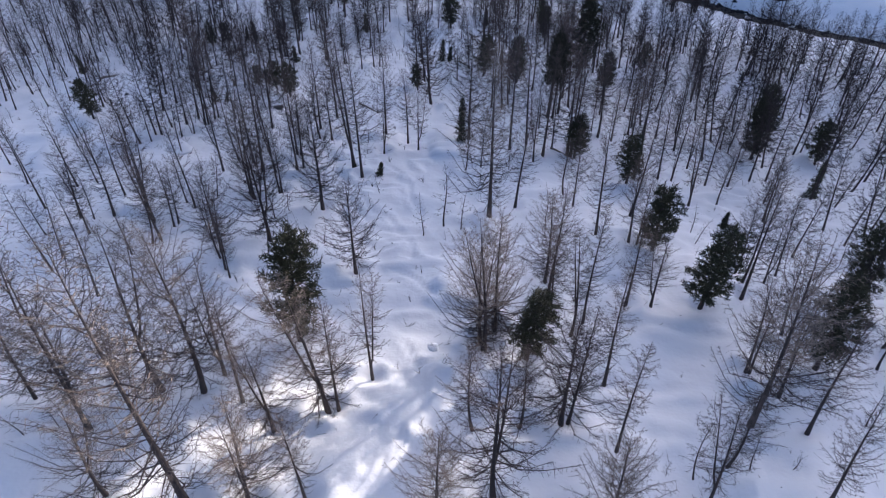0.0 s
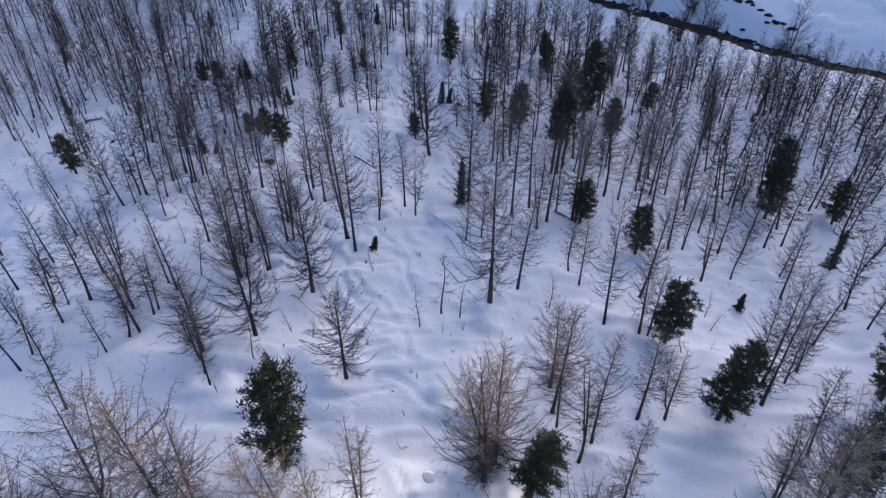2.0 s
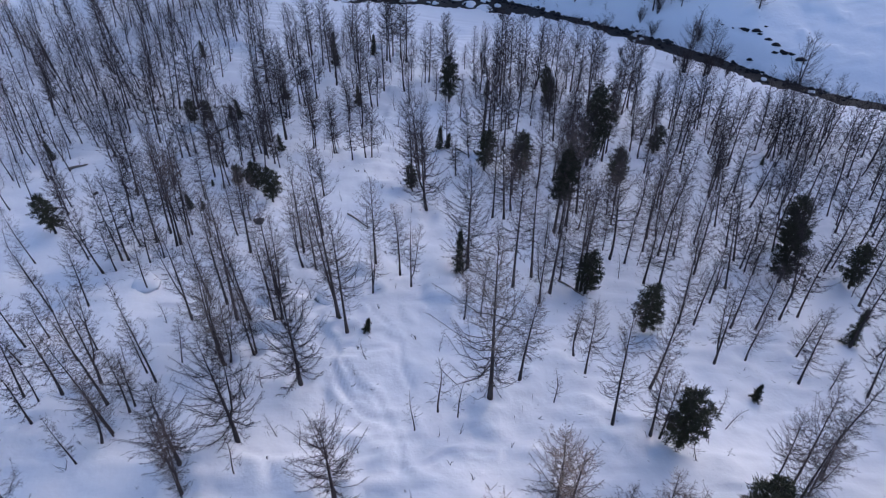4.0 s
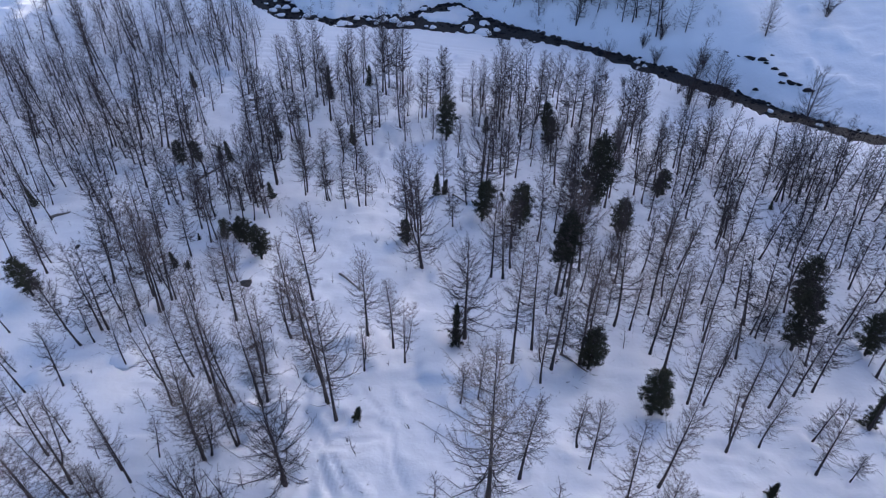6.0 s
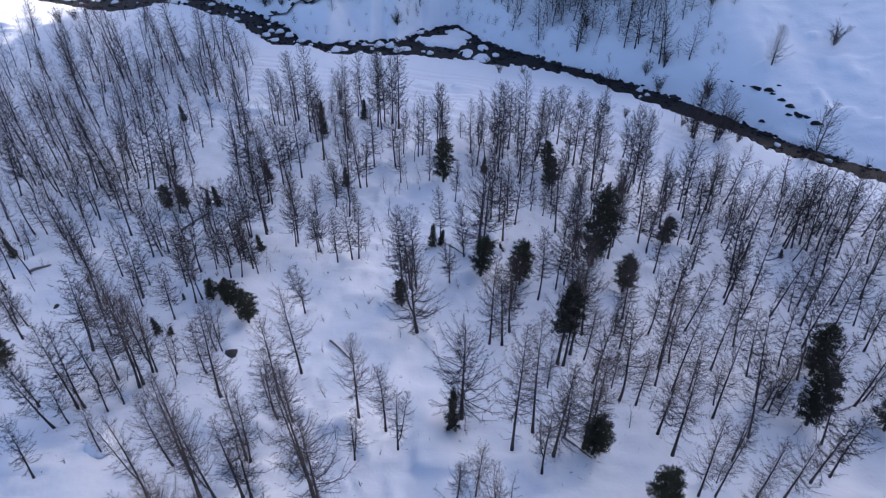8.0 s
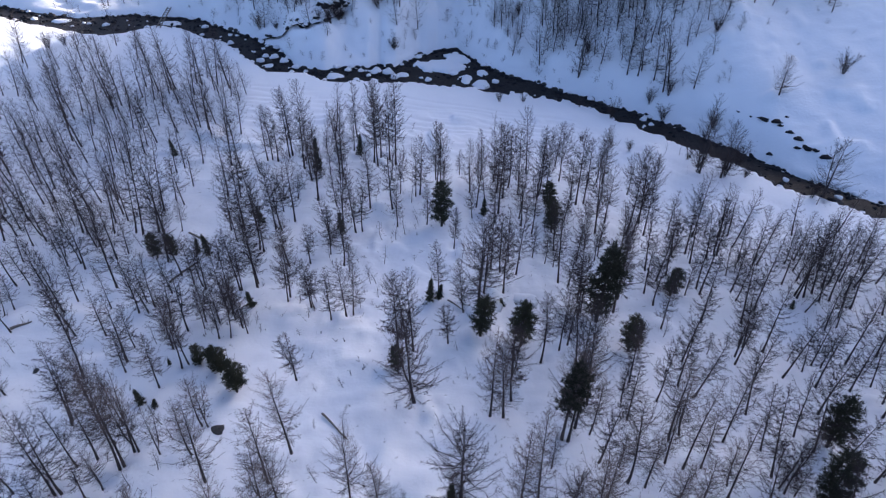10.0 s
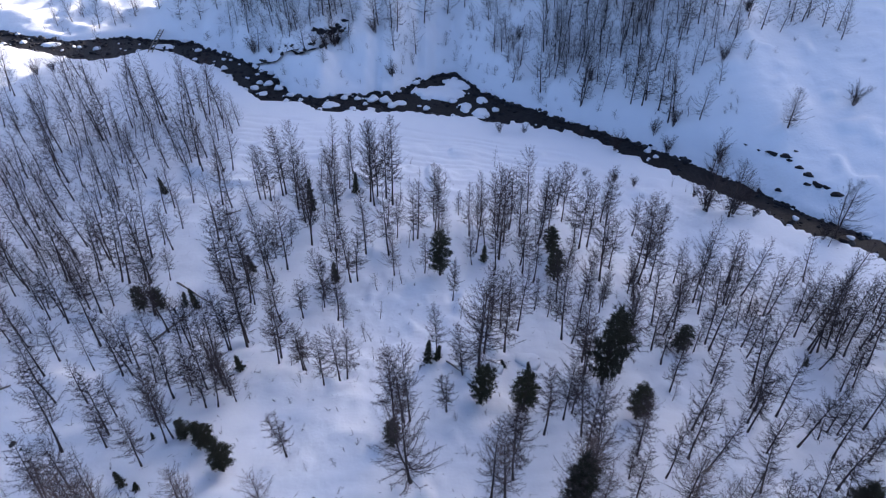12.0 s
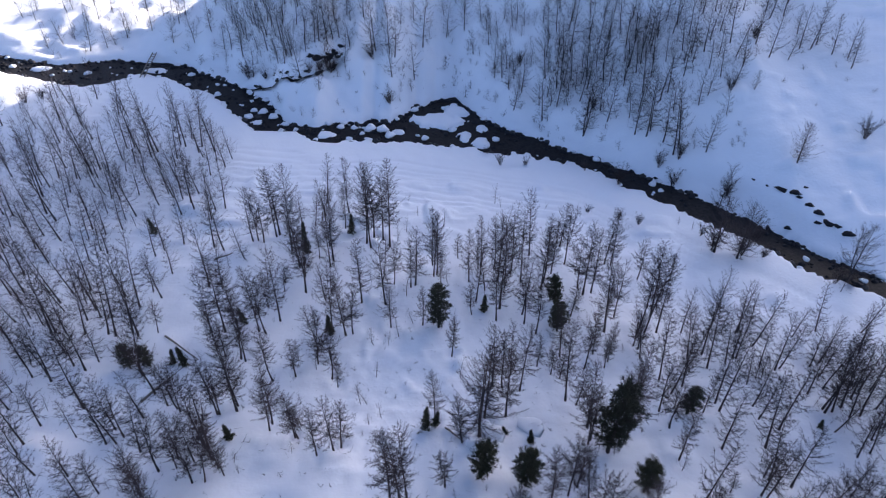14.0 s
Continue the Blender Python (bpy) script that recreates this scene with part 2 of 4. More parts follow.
STAND_G = [
    (34, 107.6, 11.3), (-17.4, 107.7, 6.5), (17.4, 107.8, 5.1), (16.4, 108.7, 5.1), (-14.8, 110, 5.7), (-24.5, 110.1, 9.8), (14.7, 110.1, 5.8), (21.3, 110.3, 11.2),
    (24.1, 110.7, 6.5), (-25.1, 110.9, 11.2), (3.2, 111, 7.4), (24.8, 111.8, 7.7), (18.1, 112.1, 8.8), (22.9, 113.2, 7.1), (29.7, 114.4, 6.8), (-4.1, 114.8, 3.8),
    (-22.9, 115, 11.7), (-26.5, 115.1, 13.2), (29.3, 115.2, 7.2), (-11.7, 115.2, 11.3), (-15.7, 115.3, 5.4), (-10.9, 115.5, 8.8), (-13.5, 115.5, 13.2), (-23.9, 115.6, 12.2),
    (-28.7, 115.7, 13.2), (-0.7, 116.8, 7.3), (-5.4, 116.8, 7.3), (15.5, 116.9, 10.7), (25.5, 117.6, 15.4), (-21.4, 117.9, 12.3),
]
STAND_H = [
    (30.9, 118.3, 15.5), (31.8, 118.4, 15.1), (14.1, 118.6, 11.3), (33.6, 118.6, 14.1), (9.8, 118.8, 10.7), (6.1, 120, 6.2), (21.1, 120.7, 7.8), (-23.8, 121, 7),
    (10.5, 121.3, 15.7), (27.8, 121.6, 10.5), (-6.7, 121.7, 13.4), (-10.1, 122.2, 11.9), (33.8, 122.4, 14.2), (-22, 124.2, 5.3), (-18.8, 124.8, 13.2), (1.7, 125.4, 6.6),
    (23.8, 125.6, 13.6), (-2.9, 125.7, 8.8), (11.6, 126, 13.2), (-2.2, 126.1, 10.9), (-5.3, 126.1, 8.4), (25.3, 126.5, 11.8), (17.4, 126.7, 11.7), (10.6, 127.3, 13.3),
    (6.1, 127.3, 10), (23.2, 127.5, 9.3), (0.6, 128.1, 11.3), (18.1, 128.2, 12.9), (-19.6, 128.2, 10.3), (14.4, 128.4, 12.3),
]
STAND_I = [
    (1.3, 128.4, 11.5), (13.1, 130.4, 11.7), (19.5, 130.5, 10.6), (7.7, 130.5, 7.3), (34.1, 131, 8.2), (0.2, 131, 11), (-21, 131.1, 14.6), (8.3, 131.3, 9.8),
    (10.4, 131.5, 9.9), (-15.8, 132.8, 13.2), (22.3, 133.1, 11.3), (4.5, 133.3, 4.7), (-18, 133.3, 7.3), (30.2, 134.4, 11.3), (29.2, 134.6, 11), (16.5, 135.2, 12.5),
    (-23, 135.3, 16.9), (-10.1, 135.5, 16.4), (-6.8, 136, 16.9), (-17, 137, 11.3), (-10.7, 137.1, 14.4), (-27.9, 137.3, 10.6), (22, 137.5, 8.9), (-29.1, 137.7, 11),
    (-8, 137.8, 13.2), (-9.5, 138.6, 14.4), (-26.3, 139, 13.2), (-25.8, 139.4, 13.2), (-14.8, 141.4, 8.5), (-14.7, 144.9, 10.9),
]
STAND_J = [
    (8.8, 82.3, 11.1), (16.9, 84.6, 12.3), (17.3, 81.8, 15.7), (23.2, 86.1, 9.7), (25.8, 83.2, 9.7), (21.5, 83, 6), (39.4, 115, 13.4), (35.6, 103.7, 7.3),
    (51.7, 108.1, 10), (44.8, 108, 4.1), (-85.7, 163.5, 6.3), (-65.9, 157.6, 9.2), (-66.4, 160.5, 9.9), (-59, 154.7, 7.3), (-43.1, 147.3, 11.1), (-48.2, 110.6, 8.7),
    (-53.6, 103.7, 8.6), (-45.7, 109.1, 10.9), (-27.4, 111, 7.1), (-29.1, 112.8, 8.6), (-37.5, 99.2, 9.2), (25.2, 78, 12.2), (37.8, 74.6, 7.7), (51.8, 82.6, 10.1),
    (47.5, 74.9, 7.1), (18.9, 73.5, 5.9), (-46.3, 80.6, 9), (-32.8, 74.3, 9.5), (-23.2, 73.8, 7), (-34.6, 85.8, 6.4), (-36.3, 80.9, 9.4),
]
STAND = STAND_A + STAND_B + STAND_C + STAND_D + STAND_E + STAND_F + STAND_G + STAND_H + STAND_I + STAND_J
THICKET_A = [
    (-32, 46.6, 7.4), (-36.4, 47, 5), (-36.7, 53.4, 5.4), (35.7, 53.4, 3.7), (-36.1, 57, 5.3), (34.8, 57.9, 6.5), (43.3, 58.4, 6.2), (-34.8, 61.9, 7.5),
    (-35.8, 67.3, 10.6), (-34.8, 67.9, 6.3), (-31.8, 69.6, 6.9), (-34.6, 70.2, 11.8), (-38.7, 70.4, 7.2), (-35.2, 70.6, 10.5), (36.3, 71.8, 5.4), (35.2, 72.1, 8.2),
    (35, 72.5, 8.9), (-34.5, 73.3, 8.2), (34.5, 73.5, 11.8), (46.2, 74.2, 11.2), (-31.7, 75.7, 13.2), (-37.1, 78.6, 12.3), (-37.6, 79.1, 9), (-47.3, 83.2, 6.6),
    (-49.4, 84.4, 7.7), (53.2, 84.9, 7.6), (-39.7, 85.8, 13.2), (50.5, 87, 10.1), (-35.3, 87.7, 11.8), (43.3, 88.9, 11.2),
]
THICKET_B = [
    (46.2, 90.2, 6.5), (-35.5, 90.3, 6.8), (37.7, 90.5, 11.2), (47.6, 90.9, 8.4), (48.7, 90.9, 7.1), (52.4, 91.6, 11.4), (38.1, 91.7, 11.3), (45.2, 92, 3.4),
    (34.9, 92.2, 3.3), (-40.1, 92.7, 8), (56.8, 92.8, 11.5), (-44.3, 93.2, 8.5), (42.7, 93.5, 11.4), (40.5, 94.1, 11.3), (40.1, 94.8, 7.7), (-47.8, 95.9, 8.1),
    (-33.1, 95.9, 8.2), (-37.6, 97.2, 10.2), (-36.6, 97.2, 8.9), (-47.6, 97.3, 10.9), (54.4, 97.8, 8), (-35.9, 97.9, 9), (42, 99, 13.7), (-55.9, 99.6, 5.8),
    (-47.7, 100.7, 8.6), (-34.7, 100.8, 8.5), (52, 101.2, 7.5), (-31, 101.8, 9.4), (44.7, 101.8, 12.6), (-32.3, 102.5, 8.5),
]
THICKET_C = [
    (-43.2, 102.9, 14.4), (54.6, 103.3, 10.9), (37.7, 103.9, 12.8), (56.4, 104.2, 12.1), (53, 104.5, 13.2), (52.4, 104.7, 13.2), (54.3, 104.9, 13.6), (52.2, 105.2, 13.3),
    (37.7, 105.5, 10.8), (-54.7, 106.7, 5.1), (-37.5, 108.1, 5.7), (-50, 108.2, 11.3), (60.3, 108.4, 9.1), (58.8, 108.4, 11.6), (-38.1, 108.6, 12.1), (43.5, 109, 6),
    (54.1, 109.1, 9.7), (-51.2, 109.5, 8.8), (46, 110.1, 4.7), (45.4, 110.6, 3.5), (54.8, 111.1, 8.5), (-55.8, 111.4, 8.2), (-54.8, 111.8, 7), (49.6, 112.1, 8.9),
    (48.8, 112.1, 10.1), (39.1, 112.1, 11.8), (41.7, 112.5, 9.2), (54.2, 112.7, 7.9), (-50.9, 113.5, 7.9), (55.9, 113.6, 9.2),
]
THICKET_D = [
    (43, 113.7, 10.5), (43.8, 113.8, 9.2), (-30.8, 115.8, 11.1), (-41.3, 115.9, 15.5), (-44.7, 116.1, 16.5), (-38.6, 116.3, 5.8), (-42.4, 116.6, 14.6), (-45.8, 116.8, 13),
    (-49.6, 116.9, 10.9), (-53.9, 117.2, 12.8), (-52.5, 117.3, 10.1), (-54.8, 117.5, 13.7), (53.7, 118, 6.1), (37.6, 119.1, 8.6), (39.4, 119.3, 4.8), (42, 119.4, 12.1),
    (47.6, 119.4, 8.1), (43.8, 119.5, 5.4), (46.3, 119.5, 10), (45.9, 119.5, 9.3), (-50.7, 120.2, 10.9), (-62, 120.4, 6.6), (-49, 120.7, 10.2), (-43.1, 121.5, 13.7),
    (-40.9, 123.9, 9), (-62.6, 124, 9.5), (-42.6, 125.6, 7.9), (-55.8, 126.4, 10.5), (-34.2, 126.6, 13.4), (-41.1, 129.6, 7.7),
]
THICKET_E = [
    (67.6, 130.1, 9.5), (-45.7, 134.5, 9), (-63.6, 134.5, 10.9), (-34.5, 135.3, 12), (-64.9, 135.5, 8.9), (-36.2, 136.3, 11.9), (53.4, 136.8, 9.6), (-30.1, 137.5, 10.7),
    (-41.7, 137.8, 8.5), (-57.1, 141.8, 9.8), (-59.6, 142.9, 11), (-54.9, 143.4, 9.7), (-38.8, 143.8, 11.2), (-75.9, 145.4, 7.8), (-55.5, 146.5, 8.1), (-45.2, 146.7, 10.4),
    (-38.9, 146.9, 9.9), (-68.6, 147, 15.4), (-53.9, 147.4, 12), (-59.8, 148.8, 6.5), (-71.2, 149, 15.4), (-44.1, 149.4, 12.7), (-52.1, 152.7, 7.2), (-43.8, 152.9, 10.9),
    (-50, 153.9, 7.3), (-74.8, 154.9, 15.6), (-70.7, 160.6, 11.1), (-74.5, 161.1, 11.3), (-83.9, 161.2, 10.3), (-67.7, 161.6, 15.6),
]
THICKET_F = [
    (-66.9, 163.1, 13.2), (-69.2, 163.2, 13.8), (-44.2, 166.3, 13.9), (-60.3, 167.7, 13.2), (-56.6, 168, 16.6), (-57.6, 168.1, 13.2), (-47.4, 168.4, 13.5), (-50.9, 169, 13.9),
    (-63.7, 169.4, 11.9), (-62, 169.7, 10.8), (-52.6, 169.9, 12.5),
]
THICKET = THICKET_A + THICKET_B + THICKET_C + THICKET_D + THICKET_E + THICKET_F
SLOPE_A = [
    (54.4, 151.7, 10.6), (54.3, 162.9, 9.5), (48.8, 164.3, 14.3), (49.8, 165.7, 13.1), (47.3, 167.1, 12.5), (59.1, 168.6, 5.8), (44.4, 169.3, 14), (45.1, 170.2, 13.9),
    (42.1, 170.9, 11.9), (54.4, 172, 8), (32.6, 174.3, 14.5), (32.3, 174.9, 10.9), (47.4, 175.2, 11), (37.4, 175.6, 9.9), (49.2, 176.3, 10.2), (59.7, 177.2, 7.8),
    (57.9, 179.4, 5.7), (29.5, 180.9, 6.3), (24.4, 181.2, 12.5), (41.2, 181.4, 8.2), (53.3, 181.6, 6.5), (27.4, 181.7, 7.8), (60.3, 181.7, 7.1), (75.5, 182.4, 6.5),
    (44, 183.1, 9.1), (41.7, 183.1, 8.9), (38.6, 183.1, 9), (55.2, 183.4, 10.6), (18.4, 184.2, 8), (81.1, 185.1, 10.6),
]
SLOPE_B = [
    (78.9, 185.5, 9.3), (82.5, 185.7, 9.2), (30.9, 186.9, 10.6), (47.5, 188.2, 10.1), (52.1, 188.9, 8.5), (25.5, 189, 12.3), (33.6, 189.5, 6.9), (79.7, 189.8, 6.5),
    (28.2, 191.6, 7.7), (47.4, 192.1, 8.6), (16, 192.2, 9.5), (64.8, 192.3, 6.4), (51.5, 192.4, 7.8), (37.6, 193.3, 9.7), (31.5, 194, 12.7), (68.6, 194.2, 5.8),
    (44.7, 195.4, 8), (-10, 195.6, 11.6), (-27, 195.7, 9.1), (-8.7, 195.7, 11), (14.5, 195.8, 8), (-26.1, 196.2, 11.3), (-4.5, 196.6, 9), (-14, 196.7, 10.9),
    (-29.7, 196.7, 9.9), (-24.3, 196.9, 11.4), (-32.8, 197, 5.4), (-13.4, 197.9, 11.7), (39, 198.1, 8.1), (-23.2, 199, 9.9),
]
SLOPE_C = [
    (-21.9, 199.4, 8.4), (-43.8, 199.8, 8.3), (-37.2, 199.8, 7.2), (13.3, 201.2, 8.8), (-29.9, 201.6, 6.2), (-19.5, 203.2, 6.2), (18.9, 203.6, 7.1), (-2.6, 203.9, 14.4),
    (-47.1, 205.3, 11.5), (-36.3, 205.8, 7.1), (-43.3, 209.5, 7.4), (-4.8, 210.1, 6.5), (-51.4, 211.4, 7.1), (-53.5, 211.6, 6.8), (-42, 213.8, 6.5), (7.9, 214.9, 5.8),
    (-90.1, 215.9, 10.2), (-67.9, 216, 7.9), (-62.4, 216.2, 7.8), (-57.9, 216.9, 8.5), (2.6, 217.1, 5.8), (-86.2, 217.1, 6.3), (-98.8, 219.2, 7.1), (-54.1, 221.1, 5.9),
    (-97.5, 223.4, 7.1), (-66.1, 224, 7), (-82.5, 224.3, 7.1), (-82.6, 231.1, 7.1),
]
SLOPE = SLOPE_A + SLOPE_B + SLOPE_C
PINES = [
    (5.6, 29.4, 6.2), (26.8, 31.2, 8.4), (-10, 31.6, 9.6), (20.2, 36.9, 8.3), (35.1, 40.7, 7.9), (18.7, 45.1, 7.2), (20, 59.5, 6.2),
    (15.2, 65, 5.7), (43.3, 78.6, 8.4), (39.0, 70.9, 8.8), (47.2, 70.7, 6.2), (-45.5, 76.1, 5.6), (-21.1, 82.7, 4.9), (-23.6, 85.5, 4.4), (-3.6, 85.8, 3.7), (-26.3, 86.7, 3.1),
    (-25.1, 87, 2.4), (6.1, 92.0, 6.2), (11.1, 91.5, 7.5), (24.4, 91.4, 6.2), (21.4, 96.5, 13.0), (33.3, 103.4, 5.0), (-37.1, 109.6, 3.8), (-40.1, 109.8, 4.3),
    (1.4, 116.2, 7.9), (19.0, 123.4, 5.4), (18.6, 117.6, 6.2),
]
TALL_PINES = [
    (13.7, 76.7, 11.9),
]
SPRUCES = [
    (27.8, 51.5, 2.2), (-6.7, 57.1, 1.8), (-9.2, 58.6, 0.8), (41, 59.8, 5), (2.2, 67, 5.7), (-29.2, 80.4, 1.5), (-30.9, 81, 2.4), (-29.9, 86.8, 1.1),
    (-22.9, 96.9, 2.8), (12.3, 97.1, 2.2), (9.4, 98.4, 1.6), (-0.2, 98.6, 3.7), (-58.1, 98.8, 3.4), (1, 99.4, 2.6), (50.2, 101.9, 1.7), (-32.3, 109.3, 3.8),
    (-33.9, 109.6, 2.5), (-13.9, 115.5, 3.8), (-26.3, 117.4, 3.3), (8, 120.5, 3.3), (-20.4, 134.5, 6.7), (-13.6, 139.7, 4.4), (-48.3, 141.7, 3.8),
]
SAPLINGS_A = [
    (16.1, 19.8, 1.2), (14, 20.6, 4.8), (12.6, 20.8, 1.8), (15.7, 20.9, 1.1), (20.4, 21.7, 2.2), (15.7, 24.6, 1.6), (16, 28.7, 0.8), (-0.7, 31, 0.8),
    (0.4, 31.2, 0.9), (-14.3, 41, 4.7), (19.6, 43.7, 3.5), (-10.4, 44.1, 3), (-12.3, 45.1, 2.8), (-25.1, 45.3, 5.2), (-1.7, 45.8, 4.5), (1.7, 47.2, 4.5),
    (23.6, 47.5, 3.5), (-0.1, 47.7, 7.2), (9.5, 49.2, 4.7), (-15.9, 49.3, 5.4), (23.6, 49.3, 3.6), (-6.3, 53.5, 2.8), (0.1, 55, 2.1), (7.1, 59.5, 3.7),
    (-33.4, 69.1, 3), (-8.4, 75.9, 4.6), (-3.5, 80.4, 2.2), (-12.4, 82.6, 1.8), (-9.4, 83.1, 2.5), (-46.9, 87.4, 1.4),
]
SAPLINGS_B = [
    (-49.4, 92.2, 0.9), (-7.6, 102.8, 3.5), (-8.4, 102.8, 3.5), (-6.7, 107.4, 3.7), (-3.4, 123.4, 4.9), (2.8, 126.1, 3.4), (66, 127.9, 5.2), (-4.1, 139.8, 3.7),
    (46.8, 143.8, 2.4), (44.7, 145.4, 2.4), (-80.7, 179.1, 3.2), (-92.1, 185.8, 4.3), (-86.6, 186.3, 3.4), (-89.2, 188.4, 3),
]
SAPLINGS = SAPLINGS_A + SAPLINGS_B
BUSHY_A = [
    (65.9, 130, 3.4), (56.5, 136.2, 3), (52.9, 136.8, 4.7), (48.7, 138.3, 5.3), (56.6, 140.1, 5.4), (47.8, 142.2, 2.8),
    (37.5, 145.2, 2.7), (34.2, 146.7, 2.4), (28.9, 148.7, 2), (56.5, 154, 5), (36.8, 158.3, 4.5), (48, 159.5, 3.9), (82.8, 160.3, 4.7), (31, 163.2, 2.6),
    (45.9, 163.4, 3.7), (49.5, 163.4, 4.4), (13.8, 163.9, 2.8), (19, 164.4, 2.3), (11.4, 168.4, 1.8), (60.6, 173.2, 4.2), (34.8, 178.4, 3.9), (-92.1, 185.8, 4.3),
    (69, 186.2, 4.2), (-9.8, 186.3, 3.4), (-89.1, 187.6, 3.4), (-27.7, 188.6, 2.8), (-25.5, 189.1, 3.7), (-24.9, 189.1, 3.2),
]
BUSHY_B = [
    (-23.2, 190.8, 3.9), (-24.1, 191.5, 3.1), (-22.7, 191.6, 3.7), (20.2, 194.2, 4), (-14, 195.7, 3.7), (-39.9, 196.6, 3.2), (-45, 200, 4.9),
]
BUSHY = BUSHY_A + BUSHY_B
SLOPE_SHRUBS = [
    (82.8, 160.3, 5.6), (65.3, 172.7, 4.3), (-25.2, 185.1, 3.9), (-9.8, 186.3, 4.9), (69.7, 187.3, 5), (-5.1, 193.3, 3.3), (2.8, 201.8, 3.4),
]


def islands(x, y):
    """Snow-covered gravel banks that split the stream."""
    z = 0 * x
    if np.max(y) < 165:
        return z
    shape = 0.26 * value_noise(x, y, 2.3, 41) + 0.20 * value_noise(x, y, 1.1, 42)
    for cx, cy, rx, ry, h in BANKS:
        q = np.hypot((x - cx) / rx, (y - cy) / ry) + shape
        z = np.maximum(z, h * (1 - smooth(0.72, 1.0, q)) * (1 - 0.3 * q))
    return z


BANKS = [(1.1, 183.1, 6.5, 4.0, 1.7), (-2.3, 183.3, 3.6, 2.4, 1.5), (5.3, 188.0, 2.9, 4.0, 1.8), (-22.6, 174.4, 2.4, 1.7, 1.4), (-17.7, 173.2, 1.3, 1.2, 1.2), (-13.7, 173.4, 1.5, 1.1, 1.2), (-7.7, 177.1, 2.2, 1.6, 1.3),
         (7.0, 176.8, 1.5, 2.8, 1.5), (11.0, 180.7, 1.9, 2.1, 1.5), (10.5, 174.2, 2.3, 2.6, 1.5), (-38.6, 179.4, 1.9, 1.5, 1.2), (-71, 207, 4.2, 2.0, 1.3), (-99, 206.5, 3.2, 2.2, 1.3), (-42.2, 194.2, 1.5, 1.3, 1.2)]
CUSHIONS = [(-20.1, 178.0, 0.9), (-17.2, 178.0, 0.8), (-13.7, 177.8, 1.3), (-11.0, 177.6, 1.4), (-9.2, 175.1, 1.1), (4.3, 179.2, 0.9), (-1.6, 174.6, 0.9), (3.1, 189.9, 1.1), (-4.3, 188.5, 0.9), (-41.0, 181.6, 1.0), (-38.3, 184.3, 1.0),
            (-35.5, 181.9, 1.1), (-42.9, 180.6, 0.8), (-29.5, 176.2, 0.6), (-15.2, 175.6, 0.6), (13.8, 175.6, 0.9)]
RILL = [(-45.2, 197.2), (-43.0, 195.6), (-40.5, 195.0), (-38.0, 193.6), (-35.2, 191.0), (-32.6, 188.8), (-29.8, 187.6), (-27.2, 188.0), (-25.2, 189.6), (-23.0, 192.6), (-21.0, 194.1)]


def ground(x, y):
    """Height of the snow: the land with drifts, hollows, the stream's bed and old tracks."""
    x, y = np.asarray(x, float), np.asarray(y, float)
    near, far = edges(x)
    level = stream_level(x)
    ragged = 0.55 * value_noise(x, y, 4.5, 5) + 0.65 * value_noise(x, y, 1.7, 6) + 0.4 * value_noise(x, y, 0.9, 7)
    ragged = ragged * (1 + 0.8 * smooth(12, 22, x)) - 0.35 * smooth(12, 22, x)
    inside = np.minimum(y - near, far - y) * 0.85 + ragged
    z = land(x, y)
    open_slope = smooth(0, 6, y - far)
    z = z + (0.45 * value_noise(x, y, 8, 1) + 0.27 * value_noise(x, y, 3.1, 2) + 0.11 * value_noise(x, y, 1.3, 9)) * smooth(0.5, 6, -inside) * (0.35 + 0.65 * smooth(14, 32, near - y))
    z = z + (1.3 * value_noise(x, y, 17, 3) + 0.9 * value_noise(x + 0.3 * y, 0.7 * y, 5, 4) + 0.6 * value_noise(x, y, 2.2, 10)) * open_slope * (1 - 0.8 * smooth(38, 58, x))
    # mounds over buried stones and stumps
    lump = value_noise(x, y, 4.2, 8)
    z = z + 0.6 * smooth(0.55, 0.9, lump) * smooth(3, 12, -inside)
    hump = value_noise(x + 0.4 * y, y, 1.9, 12)
    z = z + 0.22 * smooth(0.5, 0.85, hump) * smooth(8, 16, -inside)
    ripple = value_noise(0.45 * x + 0.35 * y, y - 0.2 * x, 1.25, 14)
    z = z + 0.20 * smooth(0.1, 0.75, ripple) * smooth(8, 16, -inside) * (1 - open_slope)
    # the channel and its gravel banks
    bed = np.maximum(level - 0.7, level - 0.7 + islands(x, y))
    z = z + (bed - z) * smooth(-0.25, 0.45, inside)
    # ski and sledge tracks along the near bank
    along = near - y
    for k in range(9):
        off = 9.5 + 1.55 * k + 0.9 * np.sin(x * 0.045 + k) + 0.25 * np.sin(x * 0.23 + 2.1 * k)
        z = z - 0.22 * np.exp(-((along - off) / 0.40) ** 2) * smooth(-70, -30, x) * (1 - smooth(70, 90, x))
    return z


